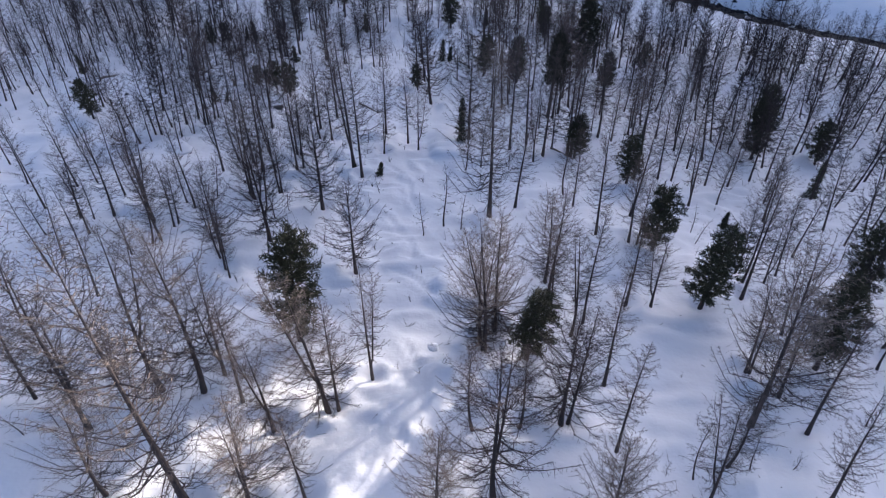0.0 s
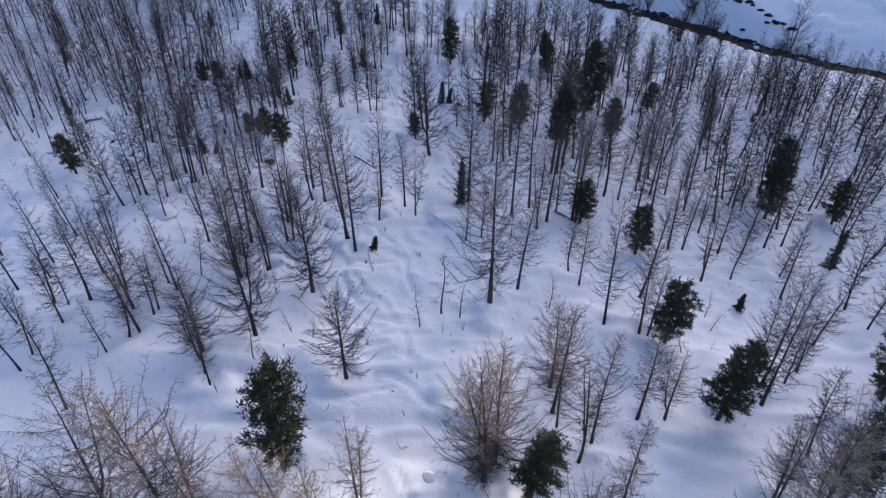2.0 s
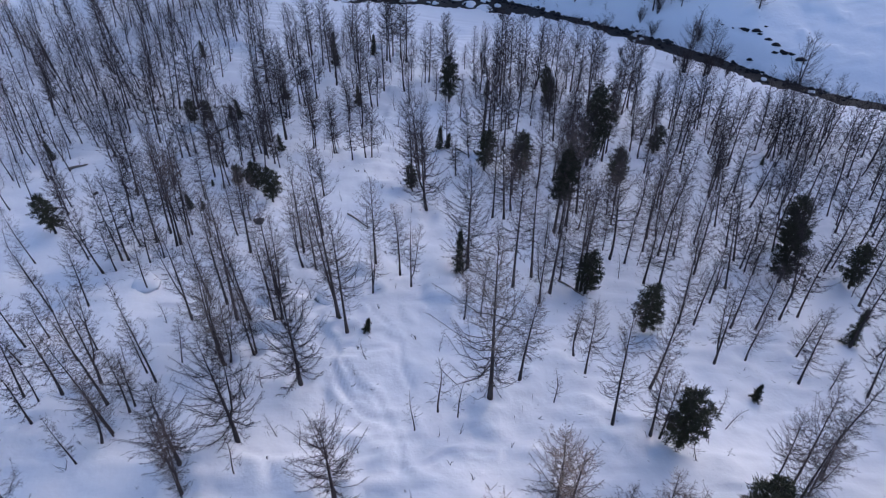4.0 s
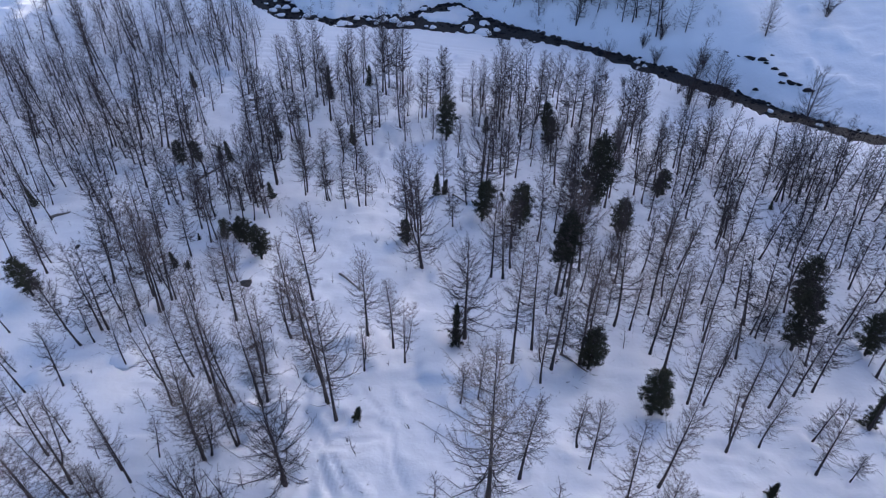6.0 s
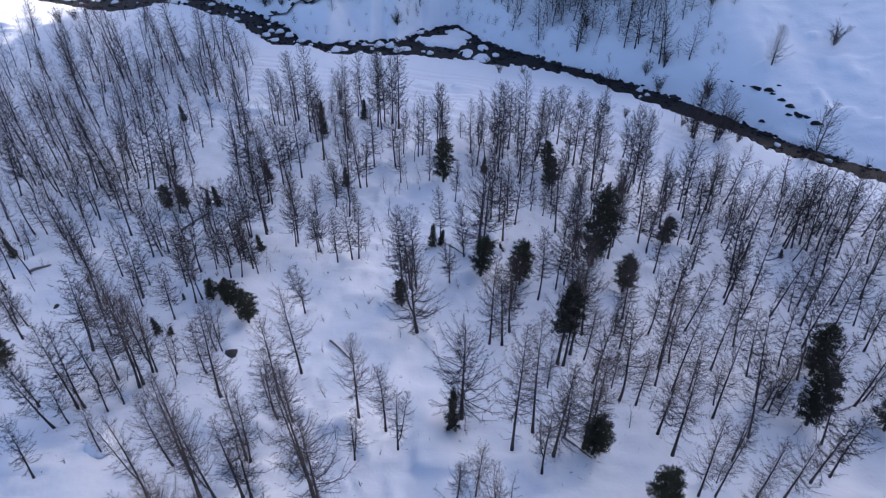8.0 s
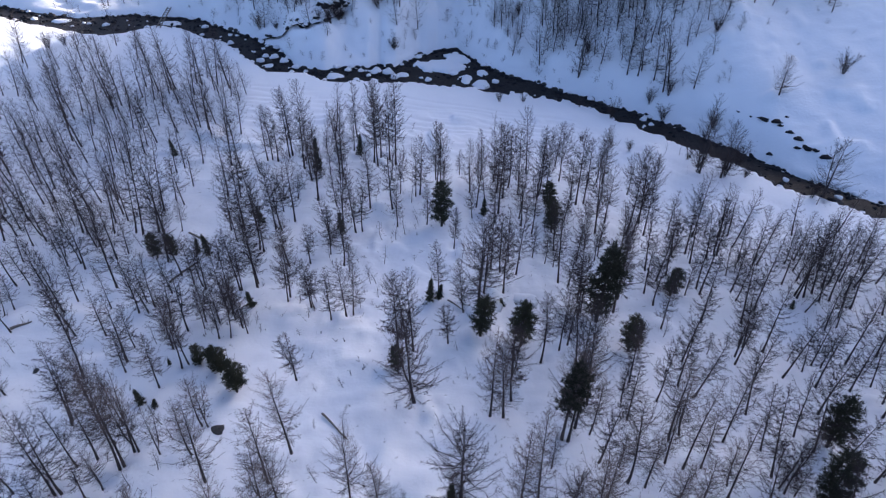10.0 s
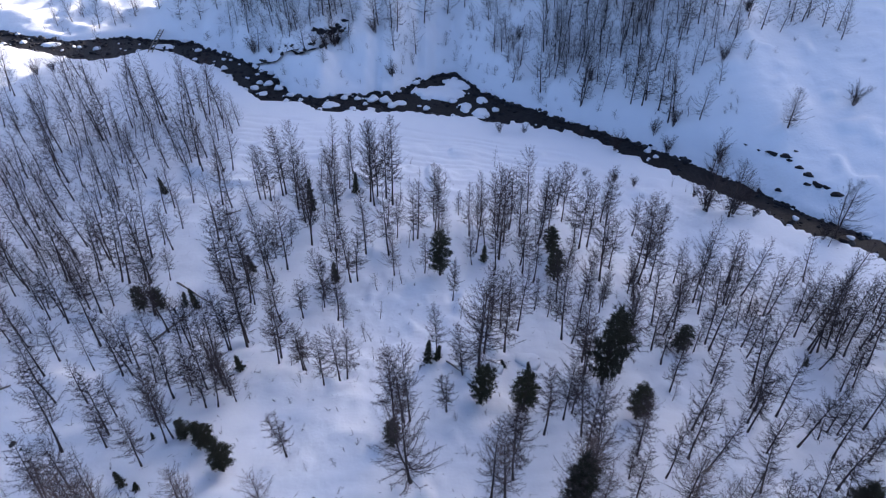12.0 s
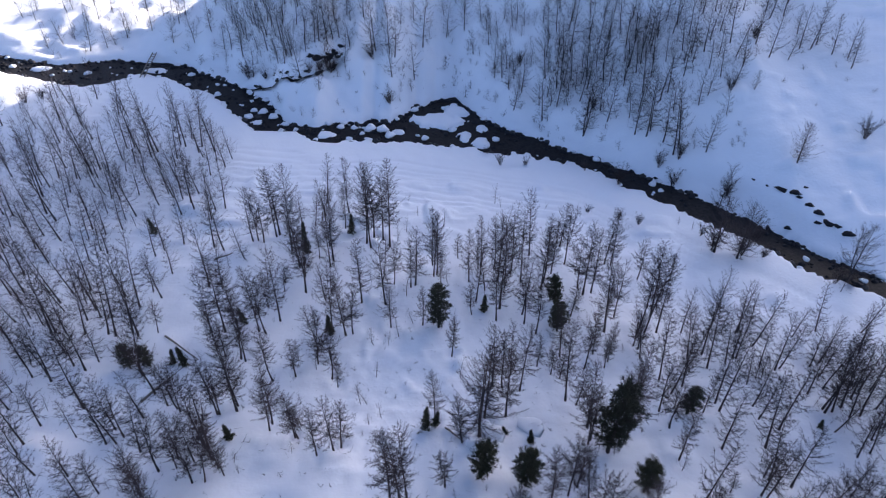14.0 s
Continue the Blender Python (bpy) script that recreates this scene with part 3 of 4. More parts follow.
TRACKS = [  # old ski and hare tracks through the clearing, each a line on the plan
    [(-9.2, 53.5), (-7.9, 50.0), (-6.1, 47.8), (-4.2, 46.7), (-3.1, 44.2), (-2.4, 41.6)],
    [(-8.1, 52.8), (-6.4, 50.7), (-4.9, 49.7), (-4.0, 47.5), (-3.0, 45.2)],
    [(-6.7, 61.1), (-3.9, 56.5), (-2.9, 52.8), (-1.9, 50.4)],
    [(-14.0, 60.2), (-11.4, 58.1), (-9.8, 56.1), (-8.7, 53.5)],
    [(-11.3, 52.7), (-9.9, 53.5), (-8.4, 54.9), (-4.3, 55.0)],
    [(-4.3, 39.7), (-2.4, 38.6), (-0.6, 36.4), (0.7, 35.4), (2.4, 34.9)],
    [(-8.6, 37.1), (-7.1, 37.4), (-5.5, 37.8), (-3.5, 38.1)],
    [(-2.8, 31.3), (-1.5, 29.3), (-1.0, 27.1), (-1.4, 25.4), (-2.6, 22.6)],
    [(-3.0, 41.9), (-0.1, 42.9), (2.4, 43.9), (4.1, 44.0)],
    [(-17.3, 46.1), (-14.4, 43.6), (-12.4, 42.1), (-11.6, 40.6)],
    [(-7.9, 111.0), (-4.3, 109.4), (-1.6, 105.9), (0.2, 103.9)],
]


def carve(gx, gy, gz, xs, ys, line, depth, width):
    """Presses a rut with soft shoulders into the snow along a line."""
    fine = []
    for a, b in zip(line[:-1], line[1:]):
        n = max(2, int(math.dist(a, b) / 0.2))
        fine += [(a[0] + (b[0] - a[0]) * k / n, a[1] + (b[1] - a[1]) * k / n) for k in range(n)]
    px, py = np.array(fine).T
    px, py = px + 0.25 * np.sin(py * 1.1 + px), py + 0.2 * np.sin(px * 1.3)
    i0, i1 = np.searchsorted(xs, (px.min() - 2, px.max() + 2))
    j0, j1 = np.searchsorted(ys, (py.min() - 2, py.max() + 2))
    near_to = np.full((j1 - j0, i1 - i0), 9.0)
    for a, b in zip(px, py):
        near_to = np.minimum(near_to, np.hypot(gx[j0:j1, i0:i1] - a, gy[j0:j1, i0:i1] - b))
    gz[j0:j1, i0:i1] += -depth * np.exp(-(near_to / width) ** 2) + 0.35 * depth * np.exp(-((near_to - 2.1 * width) / width) ** 2)


def build_ground():
    def spread(stops):
        return np.unique(np.round(np.concatenate([np.arange(a, b, s) for a, b, s in stops]), 3))
    xs = spread([(-2400, -400, 200), (-400, -160, 20), (-160, -110, 4), (-110, -20, 1.0), (-20, -13, 0.55), (-13, 5, 0.32), (5, 16, 0.55), (16, 78, 0.75), (78, 100, 0.9), (100, 170, 4), (170, 1200, 12), (1200, 2600, 200)])
    ys = spread([(-2400, -400, 200), (-400, -60, 20), (-60, -24, 4), (-24, 12, 1.2), (12, 22, 0.6), (22, 62, 0.31), (62, 64, 0.4), (64, 112, 0.62), (112, 136, 0.9), (136, 166, 0.42), (166, 205, 0.55), (205, 220, 0.8), (220, 226, 1), (226, 270, 2), (270, 1100, 12), (1100, 2600, 200)])
    gx, gy = np.meshgrid(xs, ys)
    gz = ground(gx, gy)
    # wells melted round the stems
    for x, y, height in BROAD + BROAD_DARK + STAND + PINES + THICKET:
        i0, i1 = np.searchsorted(xs, (x - 2.2, x + 2.2))
        j0, j1 = np.searchsorted(ys, (y - 2.2, y + 2.2))
        far_off = np.hypot(gx[j0:j1, i0:i1] - x, gy[j0:j1, i0:i1] - y)
        gz[j0:j1, i0:i1] += 0.16 * np.exp(-((far_off - 1.3) / 0.5) ** 2) - 0.30 * np.exp(-(far_off / 0.75) ** 2)
    for line in TRACKS:
        carve(gx, gy, gz, xs, ys, line, 0.14, 0.22)
    carve(gx, gy, gz, xs, ys, RILL, 1.0, 0.75)
    nx, ny = len(xs), len(ys)
    co = np.stack([gx, gy, gz], -1).reshape(-1, 3)
    me = bpy.data.meshes.new("ground")
    me.vertices.add(nx * ny)
    me.vertices.foreach_set("co", co.ravel())
    i = (np.arange(ny - 1)[:, None] * nx + np.arange(nx - 1)[None]).ravel()
    quads = np.stack([i, i + 1, i + nx + 1, i + nx], 1)
    me.loops.add(quads.size)
    me.loops.foreach_set("vertex_index", quads.ravel())
    me.polygons.add(len(quads))
    me.polygons.foreach_set("loop_start", np.arange(0, quads.size, 4))
    me.polygons.foreach_set("use_smooth", np.ones(len(quads), bool))
    me.update(calc_edges=True)
    me.validate()
    me.materials.append(SNOW)
    tagged(new("ground", me), "snow-covered valley floor rising to a steep mountainside", "ground", kind="structure")


build_ground()


def build_stream():
    xs = np.arange(-130, 130.1, 1.0)
    near, far = edges(xs)
    rows = 24
    verts = [(x, a - 2 + (b - a + 4) * k / rows, float(stream_level(np.array(x)))) for x, a, b in zip(xs, near, far) for k in range(rows + 1)]
    w = rows + 1
    faces = [(i * w + k, (i + 1) * w + k, (i + 1) * w + k + 1, i * w + k + 1) for i in range(len(xs) - 1) for k in range(rows)]
    tagged(new("water", mesh_of("water", verts, faces, WATER)), "dark open water of a mountain stream between snowy banks", "stream", kind="structure")


build_stream()


def stand(x, y, sink=0.12):
    return float(ground(np.array([x]), np.array([y]))[0]) - sink


def build_rill():
    """A thin side channel at the foot of the slope."""
    verts, faces = [], []
    n = 6
    pts = [(a[0] + (b[0] - a[0]) * k / n, a[1] + (b[1] - a[1]) * k / n) for a, b in zip(RILL[:-1], RILL[1:]) for k in range(n)]
    for i, (x, y) in enumerate(pts):
        half = 0.75 + 0.45 * math.sin(1.3 * i) * math.sin(0.37 * i)
        z = stand(x, y, 0.42)
        verts += [(x + 0.3 * half, y + half, z), (x - 0.3 * half, y - half, z)]
    faces = [(2 * i, 2 * i + 1, 2 * i + 3, 2 * i + 2) for i in range(len(pts) - 1)]
    tagged(new("water", mesh_of("rill", verts, faces, WATER)), "thin dark side channel below the snowy slope", "stream", kind="structure")


build_rill()


# ---- trees ----
class Tubes:
    """Gathers tapered tubes and flat blades into one mesh."""

    def __init__(self):
        self.v, self.f = [], []

    def tube(self, points, radii, sides=3, cap=True):
        base = len(self.v)
        n = len(points)
        for i, (p, r) in enumerate(zip(points, radii)):
            ahead = (points[min(i + 1, n - 1)] - points[max(i - 1, 0)])
            ahead = ahead / (np.linalg.norm(ahead) + 1e-9)
            side = np.cross(ahead, (0.0, 0.0, 1.0) if abs(ahead[2]) < 0.9 else (1.0, 0.0, 0.0))
            side = side / np.linalg.norm(side)
            other = np.cross(ahead, side)
            for k in range(sides):
                a = 2 * math.pi * k / sides
                self.v.append(p + r * (math.cos(a) * side + math.sin(a) * other))
        for i in range(n - 1):
            for k in range(sides):
                a, b = base + i * sides + k, base + i * sides + (k + 1) % sides
                self.f.append((a, b, b + sides, a + sides))
        if cap:
            self.f.append(tuple(base + (n - 1) * sides + k for k in range(sides)))

    def spike(self, p, q, r):
        base = len(self.v)
        way = q - p
        side = np.cross(way, (0.2, 0.3, 1.0))
        side = side / (np.linalg.norm(side) + 1e-9) * r
        other = np.cross(way, side)
        other = other / (np.linalg.norm(other) + 1e-9) * r
        self.v += [p + side, p - 0.5 * side + 0.87 * other, p - 0.5 * side - 0.87 * other, q]
        self.f += [(base, base + 1, base + 3), (base + 1, base + 2, base + 3), (base + 2, base, base + 3)]

    def sliver(self, p, q, r):
        base = len(self.v)
        side = np.cross(q - p, (random.gauss(0, 1), random.gauss(0, 1), random.gauss(0, 1)))
        side = side / (np.linalg.norm(side) + 1e-9) * r
        self.v += [p + side, p - side, q]
        self.f.append((base, base + 1, base + 2))

    def ribbon(self, points, radii):
        base = len(self.v)
        way = points[-1] - points[0]
        side = np.cross(way, (random.gauss(0, 0.3), random.gauss(0, 0.3), 1.0))
        side = side / (np.linalg.norm(side) + 1e-9)
        for p, r in zip(points, radii):
            self.v += [p + r * side, p - r * side]
        for i in range(len(points) - 1):
            a = base + 2 * i
            self.f.append((a, a + 1, a + 3, a + 2))

    def mesh(self, name, mat, shade=True):
        return mesh_of(name, self.v, self.f, mat, shade)


def trunk_line(height, sway, bend):
    a = random.uniform(0, 6.28)
    points = []
    for i in range(10):
        s = i / 9
        curl = bend * math.exp(-s * 9)
        points.append(np.array([sway * math.sin(2.2 * s + a) * s + curl * math.cos(a), sway * math.cos(1.7 * s + a) * s + curl * math.sin(a), height * s]))
    points[0] = np.array([points[0][0], points[0][1], -0.3])
    return points


def on_line(points, z, height):
    s = min(max(z / height, 0), 0.999) * 9
    i = int(s)
    return points[i] + (points[i + 1] - points[i]) * (s - i)


def larch_meshes(low, reach, boughs, twigs, girth, sway=0.25, bend=0.0, dead=8, thick=1.0, single=False, twig_mat=TWIG, fine=True, dark_below=0.0, droop=0.0, fork=0):
    """A bare larch ten metres high: its stem, and its boughs with their twigs. The crown narrows to a thin tip; low boughs sweep down, high ones up."""
    H = 10.0
    line = trunk_line(H, sway, bend)
    stem = Tubes()
    young, old = stem if single else Tubes(), Tubes()
    stem.tube(line, [girth * (1 - 0.94 * (i / 9) ** 0.85) * (1.35 if i == 0 else 1) for i in range(10)], 7)
    leaders = [line]
    for _ in range(fork):  # a second leader that leaves the stem low down
        a, split = random.uniform(0, 6.28), random.randint(1, 3)
        away = np.array([math.cos(a), math.sin(a), 0.0])
        limb = [line[k] if k <= split else line[k] * (1, 1, 0.97) + away * (0.32 * math.sqrt(k - split) + 0.05 * (k - split)) for k in range(10)]
        stem.tube(limb[split:], [0.8 * girth * (1 - 0.94 * (i / 9) ** 0.85) for i in range(split, 10)], 6)
        leaders.append(limb)
    turn = random.uniform(0, 6.28)
    lobes = [(random.uniform(0, 6.28), random.uniform(0, 6.28)) for _ in range(2)]
    up = np.array([0.0, 0.0, 1.0])
    for b in range(boughs + dead):
        turn += 2.4 + random.uniform(-0.6, 0.6)
        if b < boughs:
            s = ((b + random.random()) / boughs) ** 1.1
            z = H * (low + (0.985 - low) * s)
            shape = (0.06 + 0.94 * (1 - s) ** 0.62) * (0.66 + 0.34 * min(1.0, s / 0.2))
            length = reach * shape * random.uniform(0.55, 1.18) * (1 + 0.18 * sum(math.cos(turn - u + 3 * s * v) for u, v in lobes))
        else:
            s, z = -0.2, H * random.uniform(0.08, low)
            length = reach * random.uniform(0.15, 0.6)
        # dead low boughs go bark-dark, which also paints shade beneath the sunlit-coloured top
        crown = old if s < dark_below else young
        rise = 0.04 + 0.85 * max(s, 0.0) ** 0.9 + random.uniform(-0.2, 0.2)
        root = on_line(random.choice(leaders), z, H)
        out = np.array([math.cos(turn), math.sin(turn), 0.0])
        across = np.array([-out[1], out[0], 0.0])
        kink, sag = random.uniform(-0.5, 0.5), random.uniform(0.1, 0.5) + droop * max(0.0, 0.5 - s)
        pts = [root]
        for k in range(1, 4):
            u = k / 3
            pts.append(root + length * (u * out + kink * u * u * across + (rise * u - sag * u * (1 - u) + 0.30 * u ** 3) * up + 0.06 * u * np.array([random.gauss(0, 1), random.gauss(0, 1), random.gauss(0, 1)])))
        r0 = (0.005 + (0.0078 if fine else 0.005) * length) * thick * (1.25 if s < dark_below else 1.0)
        limbs = old if dark_below else crown
        if fine and s < 0.35:
            limbs.tube(pts, [r0, r0 * 0.75, r0 * 0.5, r0 * 0.2], 3, False)
        else:
            limbs.ribbon(pts, [1.15 * r0, 0.85 * r0, 0.55 * r0, 0.2 * r0])
        count = int(twigs * (0.12 + 0.95 * length / reach)) if b < boughs else int(twigs * 0.2)
        if s < dark_below:
            count = int(0.75 * count)
        for k in range(count):
            u = 0.08 + 0.92 * ((k + random.random()) / count) ** 0.85
            j = min(int(u * 3), 2)
            p = pts[j] + (pts[j + 1] - pts[j]) * (u * 3 - j)
            lean = 1 if k % 2 else -1
            way = across * lean * random.uniform(0.2, 0.9) + out * random.uniform(0.1, 0.9) + up * random.uniform(-0.45, 0.5)
            span = random.uniform(0.3, 0.95) * (1.0 - 0.5 * u) * min(1.0, 0.45 + 0.4 * length)
            q = p + way * span
            crown.sliver(p, q, (0.012 if fine else 0.0135) * thick)
            if random.random() < (0.85 if fine else 0.5):
                m = p + (q - p) * random.uniform(0.3, 0.75)
                crown.sliver(m, m + (across * -lean * random.uniform(0.1, 0.7) + out * 0.5 + up * random.uniform(-0.5, 0.4)) * span * 0.6, (0.009 if fine else 0.0105) * thick)
    if single:
        return (stem.mesh("larch_sapling", BARK, False),)
    crowns = (young.mesh("larch_crown", twig_mat, False),)
    if dark_below:
        crowns += (old.mesh("larch_boughs", BARK, False),)
    return (stem.mesh("larch_trunk", BARK), *crowns)


def bush_mesh(stems, height):
    """A bare many-stemmed bush, three metres high."""
    t = Tubes()
    for k in range(stems):
        a = 2.4 * k + random.uniform(-0.3, 0.3)
        out = np.array([math.cos(a), math.sin(a), 0.0])
        lean, tall = random.uniform(0.05, 0.55), height * random.uniform(0.45, 1.0)
        pts = [np.array([0.0, 0.0, -0.25]) + 0.15 * out]
        for u in (0.35, 0.7, 1.0):
            pts.append(out * lean * tall * u ** 1.3 + np.array([random.gauss(0, 0.08), random.gauss(0, 0.08), tall * u]))
        t.tube(pts, [0.020, 0.015, 0.009, 0.004], 3, False)
        for _ in range(80):
            u = random.uniform(0.25, 1.0) * 3
            j = min(int(u), 2)
            p = pts[j] + (pts[j + 1] - pts[j]) * (u - j)
            way = np.array([random.gauss(0, 0.5), random.gauss(0, 0.5), random.uniform(-0.1, 0.7)]) + 0.25 * out
            t.sliver(p, p + way * random.uniform(0.25, 0.75), 0.010)
    return t.mesh("bush", TWIG, False)


def pine_meshes(cone, reach, clumps, blades, tuft, low=0.12):
    """A dark evergreen six metres high: stem, and boughs crowded with needle tufts."""
    H = 6.0
    line = trunk_line(H, 0.15, 0.0)
    stem, crown = Tubes(), Tubes()
    stem.tube(line, [0.14 * (1 - 0.9 * i / 9) * (1.3 if i == 0 else 1) for i in range(10)], 7)
    lobes = [(random.uniform(0, 6.28), random.uniform(0.55, 1.0), random.uniform(0.3, 1.3)) for _ in range(5)]
    turn = 0.0
    for c in range(clumps):
        s = (c + random.random()) / clumps
        turn += 2.4 + random.uniform(-0.4, 0.4)
        if cone:
            width = reach * (1.02 - s) * (0.75 + 0.35 * math.sin(s * 40))
        else:
            width = reach * (math.sin(math.pi * (0.16 + 0.80 * s)) ** 0.7)
            width *= 1 + 0.30 * sum(w * math.cos(turn - a) * math.cos(3 * s + h) for a, w, h in lobes) / 1.6
        width *= random.uniform(0.7, 1.1)
        z = H * (low + (0.94 - low) * s)
        root = on_line(line, z - 0.1, H)
        out = np.array([math.cos(turn), math.sin(turn), 0.0])
        end = root + out * width + np.array([0, 0, (0.18 if not cone else -0.22) * width])
        stem.tube([root, (root + end) / 2 + np.array([0, 0, -0.06]), end], [0.035, 0.025, 0.012], 3, False)
        steps = max(2, int(width / 0.33) + 1)
        for k in range(steps):
            u = 1.0 - 0.85 * k / steps
            at = root + (end - root) * u + np.array([random.gauss(0, 0.10), random.gauss(0, 0.10), random.gauss(0, 0.08)])
            for _ in range(blades):
                way = np.array([random.gauss(0, 1), random.gauss(0, 1), random.gauss(0.35, 0.8)]) + 0.7 * out
                way = way / (np.linalg.norm(way) + 1e-9) * tuft * random.uniform(0.5, 1.1)
                start = at + np.array([random.gauss(0, 1), random.gauss(0, 1), random.gauss(0, 0.7)]) * tuft * 0.35
                crown.sliver(start, start + way * 1.15, tuft * 0.10)
    top = line[-1]
    for _ in range(blades * 2):
        way = np.array([random.gauss(0, 0.6), random.gauss(0, 0.6), random.uniform(0.2, 1.2)]) * tuft
        at = top - np.array([0, 0, random.uniform(0, 0.7)])
        crown.sliver(at, at + way, tuft * 0.085)
    return stem.mesh("pine_trunk", BARK), crown.mesh("pine_needles", NEEDLE, False)


SLIM = [larch_meshes(random.uniform(0.16, 0.34), random.uniform(1.7, 2.4), random.randint(88, 100), 24, 0.115, random.uniform(0.1, 0.45), 0.3 * (k % 3 == 0), 10, 1.0, False, SUNLIT_BROWN, True, 0.3, 0.5, int(k % 4 == 3)) for k in range(9)]
WIDE = [larch_meshes(random.uniform(0.08, 0.18), random.uniform(3.0, 3.7), random.randint(112, 124), 50, 0.15, 0.25, 0.3 * (k % 2), 12, 0.95, False, SUNLIT_STRAW, True, 0.25, 0.9, int(k % 3 == 1)) for k in range(5)]
DARK = [larch_meshes(random.uniform(0.08, 0.16), random.uniform(3.1, 3.7), random.randint(104, 114), 44, 0.16, 0.2, 0.3 * (k % 2), 10, 1.15, False, TWIG, True, 0.0, 0.7, int(k == 1)) for k in range(3)]
LIGHT = [larch_meshes(random.uniform(0.12, 0.32), random.uniform(1.7, 2.3), random.randint(72, 82), 38, 0.115, random.uniform(0.1, 0.4), 0.25 * (k % 2), 7, 1.2, False, TWIG, False, 0.0, 0.3, int(k % 4 == 3)) for k in range(9)]
DISTANT = [larch_meshes(random.uniform(0.08, 0.25), random.uniform(1.9, 2.6), random.randint(48, 56), 20, 0.12, random.uniform(0.1, 0.4), 0.2 * (k % 2), 4, 1.6, False, TWIG, False, 0.0, 0.3) for k in range(8)]
WISP = [larch_meshes(random.uniform(0.10, 0.3), random.uniform(1.5, 2.2), 22, 12, 0.085, random.uniform(0.3, 0.9), 0.5 * (k % 2), 2, 1.3, False, TWIG, False, 0.0, 0.3) for k in range(6)]
SCRUB = [larch_meshes(0.02, random.uniform(3.2, 4.6), 24, 14, 0.09, 0.8, 0.6, 0, 3.2, False, TWIG, False, 0.0, 0.3, 1) for k in range(5)]
COPSE = [larch_meshes(random.uniform(0.12, 0.32), random.uniform(1.7, 2.3), random.randint(54, 62), 26, 0.115, random.uniform(0.1, 0.4), 0.25 * (k % 2), 6, 1.5, False, TWIG, False, 0.0, 0.3) for k in range(9)]
THIN = [larch_meshes(random.uniform(0.14, 0.38), random.uniform(1.1, 1.7), random.randint(48, 56), 24, 0.10, random.uniform(0.2, 0.6), 0.3 * (k % 2), 5, 1.0, False, TWIG, False, 0.0, 0.3) for k in range(8)]
POLE = [larch_meshes(0.16, 1.3, 22, 7, 0.075, 0.7, 0.2, 4, 1.4, True) for k in range(4)]
STONE_PINE = [pine_meshes(False, 1.4, 92, 21, 0.30) for k in range(4)]
TALL_PINE = [pine_meshes(False, 1.1, 90, 28, 0.25, 0.40) for k in range(3)]
SPRUCE = [pine_meshes(True, 1.5, 70, 26, 0.36, 0.03) for k in range(3)]
BUSHES = [bush_mesh(16, 3.0) for k in range(4)]


def tree_thing(name, meshes, unit, x, y, height, wide, label, category, group, crown_name, crown_label=""):
    root = tagged(new(name, meshes[0] if len(meshes) == 1 else None), label, category, group)
    k = height / unit
    lean = 0.12 if height < 4 else 0.035
    root.matrix_world = Matrix.LocRotScale((x, y, stand(x, y)), Euler((random.gauss(0, lean), random.gauss(0, lean), random.uniform(0, 6.28))), (k * wide, k * wide, k))
    if len(meshes) > 1:
        part("trunk", meshes[0], root)
        part(crown_name, meshes[1], root, crown_label)
    if len(meshes) > 2:
        part("inner_crown", meshes[2], root, "dark sweeping bare boughs")
    return root


def pick(options, x, y):
    return options[int(abs(x * 7.3 + y * 3.1) * 10) % len(options)]


def larch(x, y, height):
    if height < 4.2:
        return tree_thing("larch_sapling", pick(POLE, x, y), 10, x, y, height, 1.5, "thin young bare larch standing in deep snow", "tree", "young larches in the snow", "")
    wide = (10 / height) ** 0.35 * random.uniform(0.85, 1.15)
    # SLIM, nearer than y = 80, carries the twigs coloured as sunlit
    return tree_thing("larch_tree", pick(SLIM if y < 80 else LIGHT, x, y), 10, x, y, height, wide, "slender leafless larch with a dark stem in deep snow", "tree", "bare larches of the wood", "crown", "fine grey-brown bare twigs")


for x, y, height in BROAD:
    tree_thing("larch_tree", pick(WIDE, x, y), 10, x, y, height, (10 / height) ** 0.3, "spreading leafless larch in snow, long straw-brown boughs tinted as if sunlit", "tree", "spreading larches", "crown", "dense straw-brown bare twigs, paled as if sunlit")
for x, y, height in BROAD_DARK:
    tree_thing("larch_tree", pick(DARK, x, y), 10, x, y, height, (10 / height) ** 0.3, "broad dark leafless larch with tangled boughs in snow", "tree", "spreading larches", "crown", "dense dark bare twigs")
for x, y, height in STAND:
    larch(x, y, height)
for x, y, height in PINES:
    tree_thing("stone_pine", pick(STONE_PINE, x, y), 6, x, y, height, min(1.1, (6 / height) ** 0.42), "dark green stone pine with a ragged crown in snow", "pine tree", "evergreen pines", "crown", "tufted dark green needles")
for x, y, height in TALL_PINES:
    tree_thing("stone_pine", pick(TALL_PINE, x, y), 6, x, y, height, 0.62, "stone pine with a bare lower stem and dark crown", "pine tree", "evergreen pines", "crown", "tufted dark green needles")
for x, y, height in SPRUCES:
    tree_thing("young_spruce", pick(SPRUCE, x, y), 6, x, y, height, 0.62 + 0.14 * (6 - min(height, 6)), "small dark green spruce poking from the snow", "spruce", "young spruces", "crown", "dark green needles")
for x, y, height in SAPLINGS:
    tree_thing("larch_sapling", pick(POLE, x, y), 10, x, y, height, 1.6, "thin young bare larch standing in deep snow", "tree", "young larches in the snow", "")


for x, y, height in BUSHY:
    tree_thing("alder_bush", (pick(BUSHES, x, y),), 3, x, y, height, 1.0, "bare brown many-stemmed bush on the snowy bank", "bush", "bushes along the stream", "")


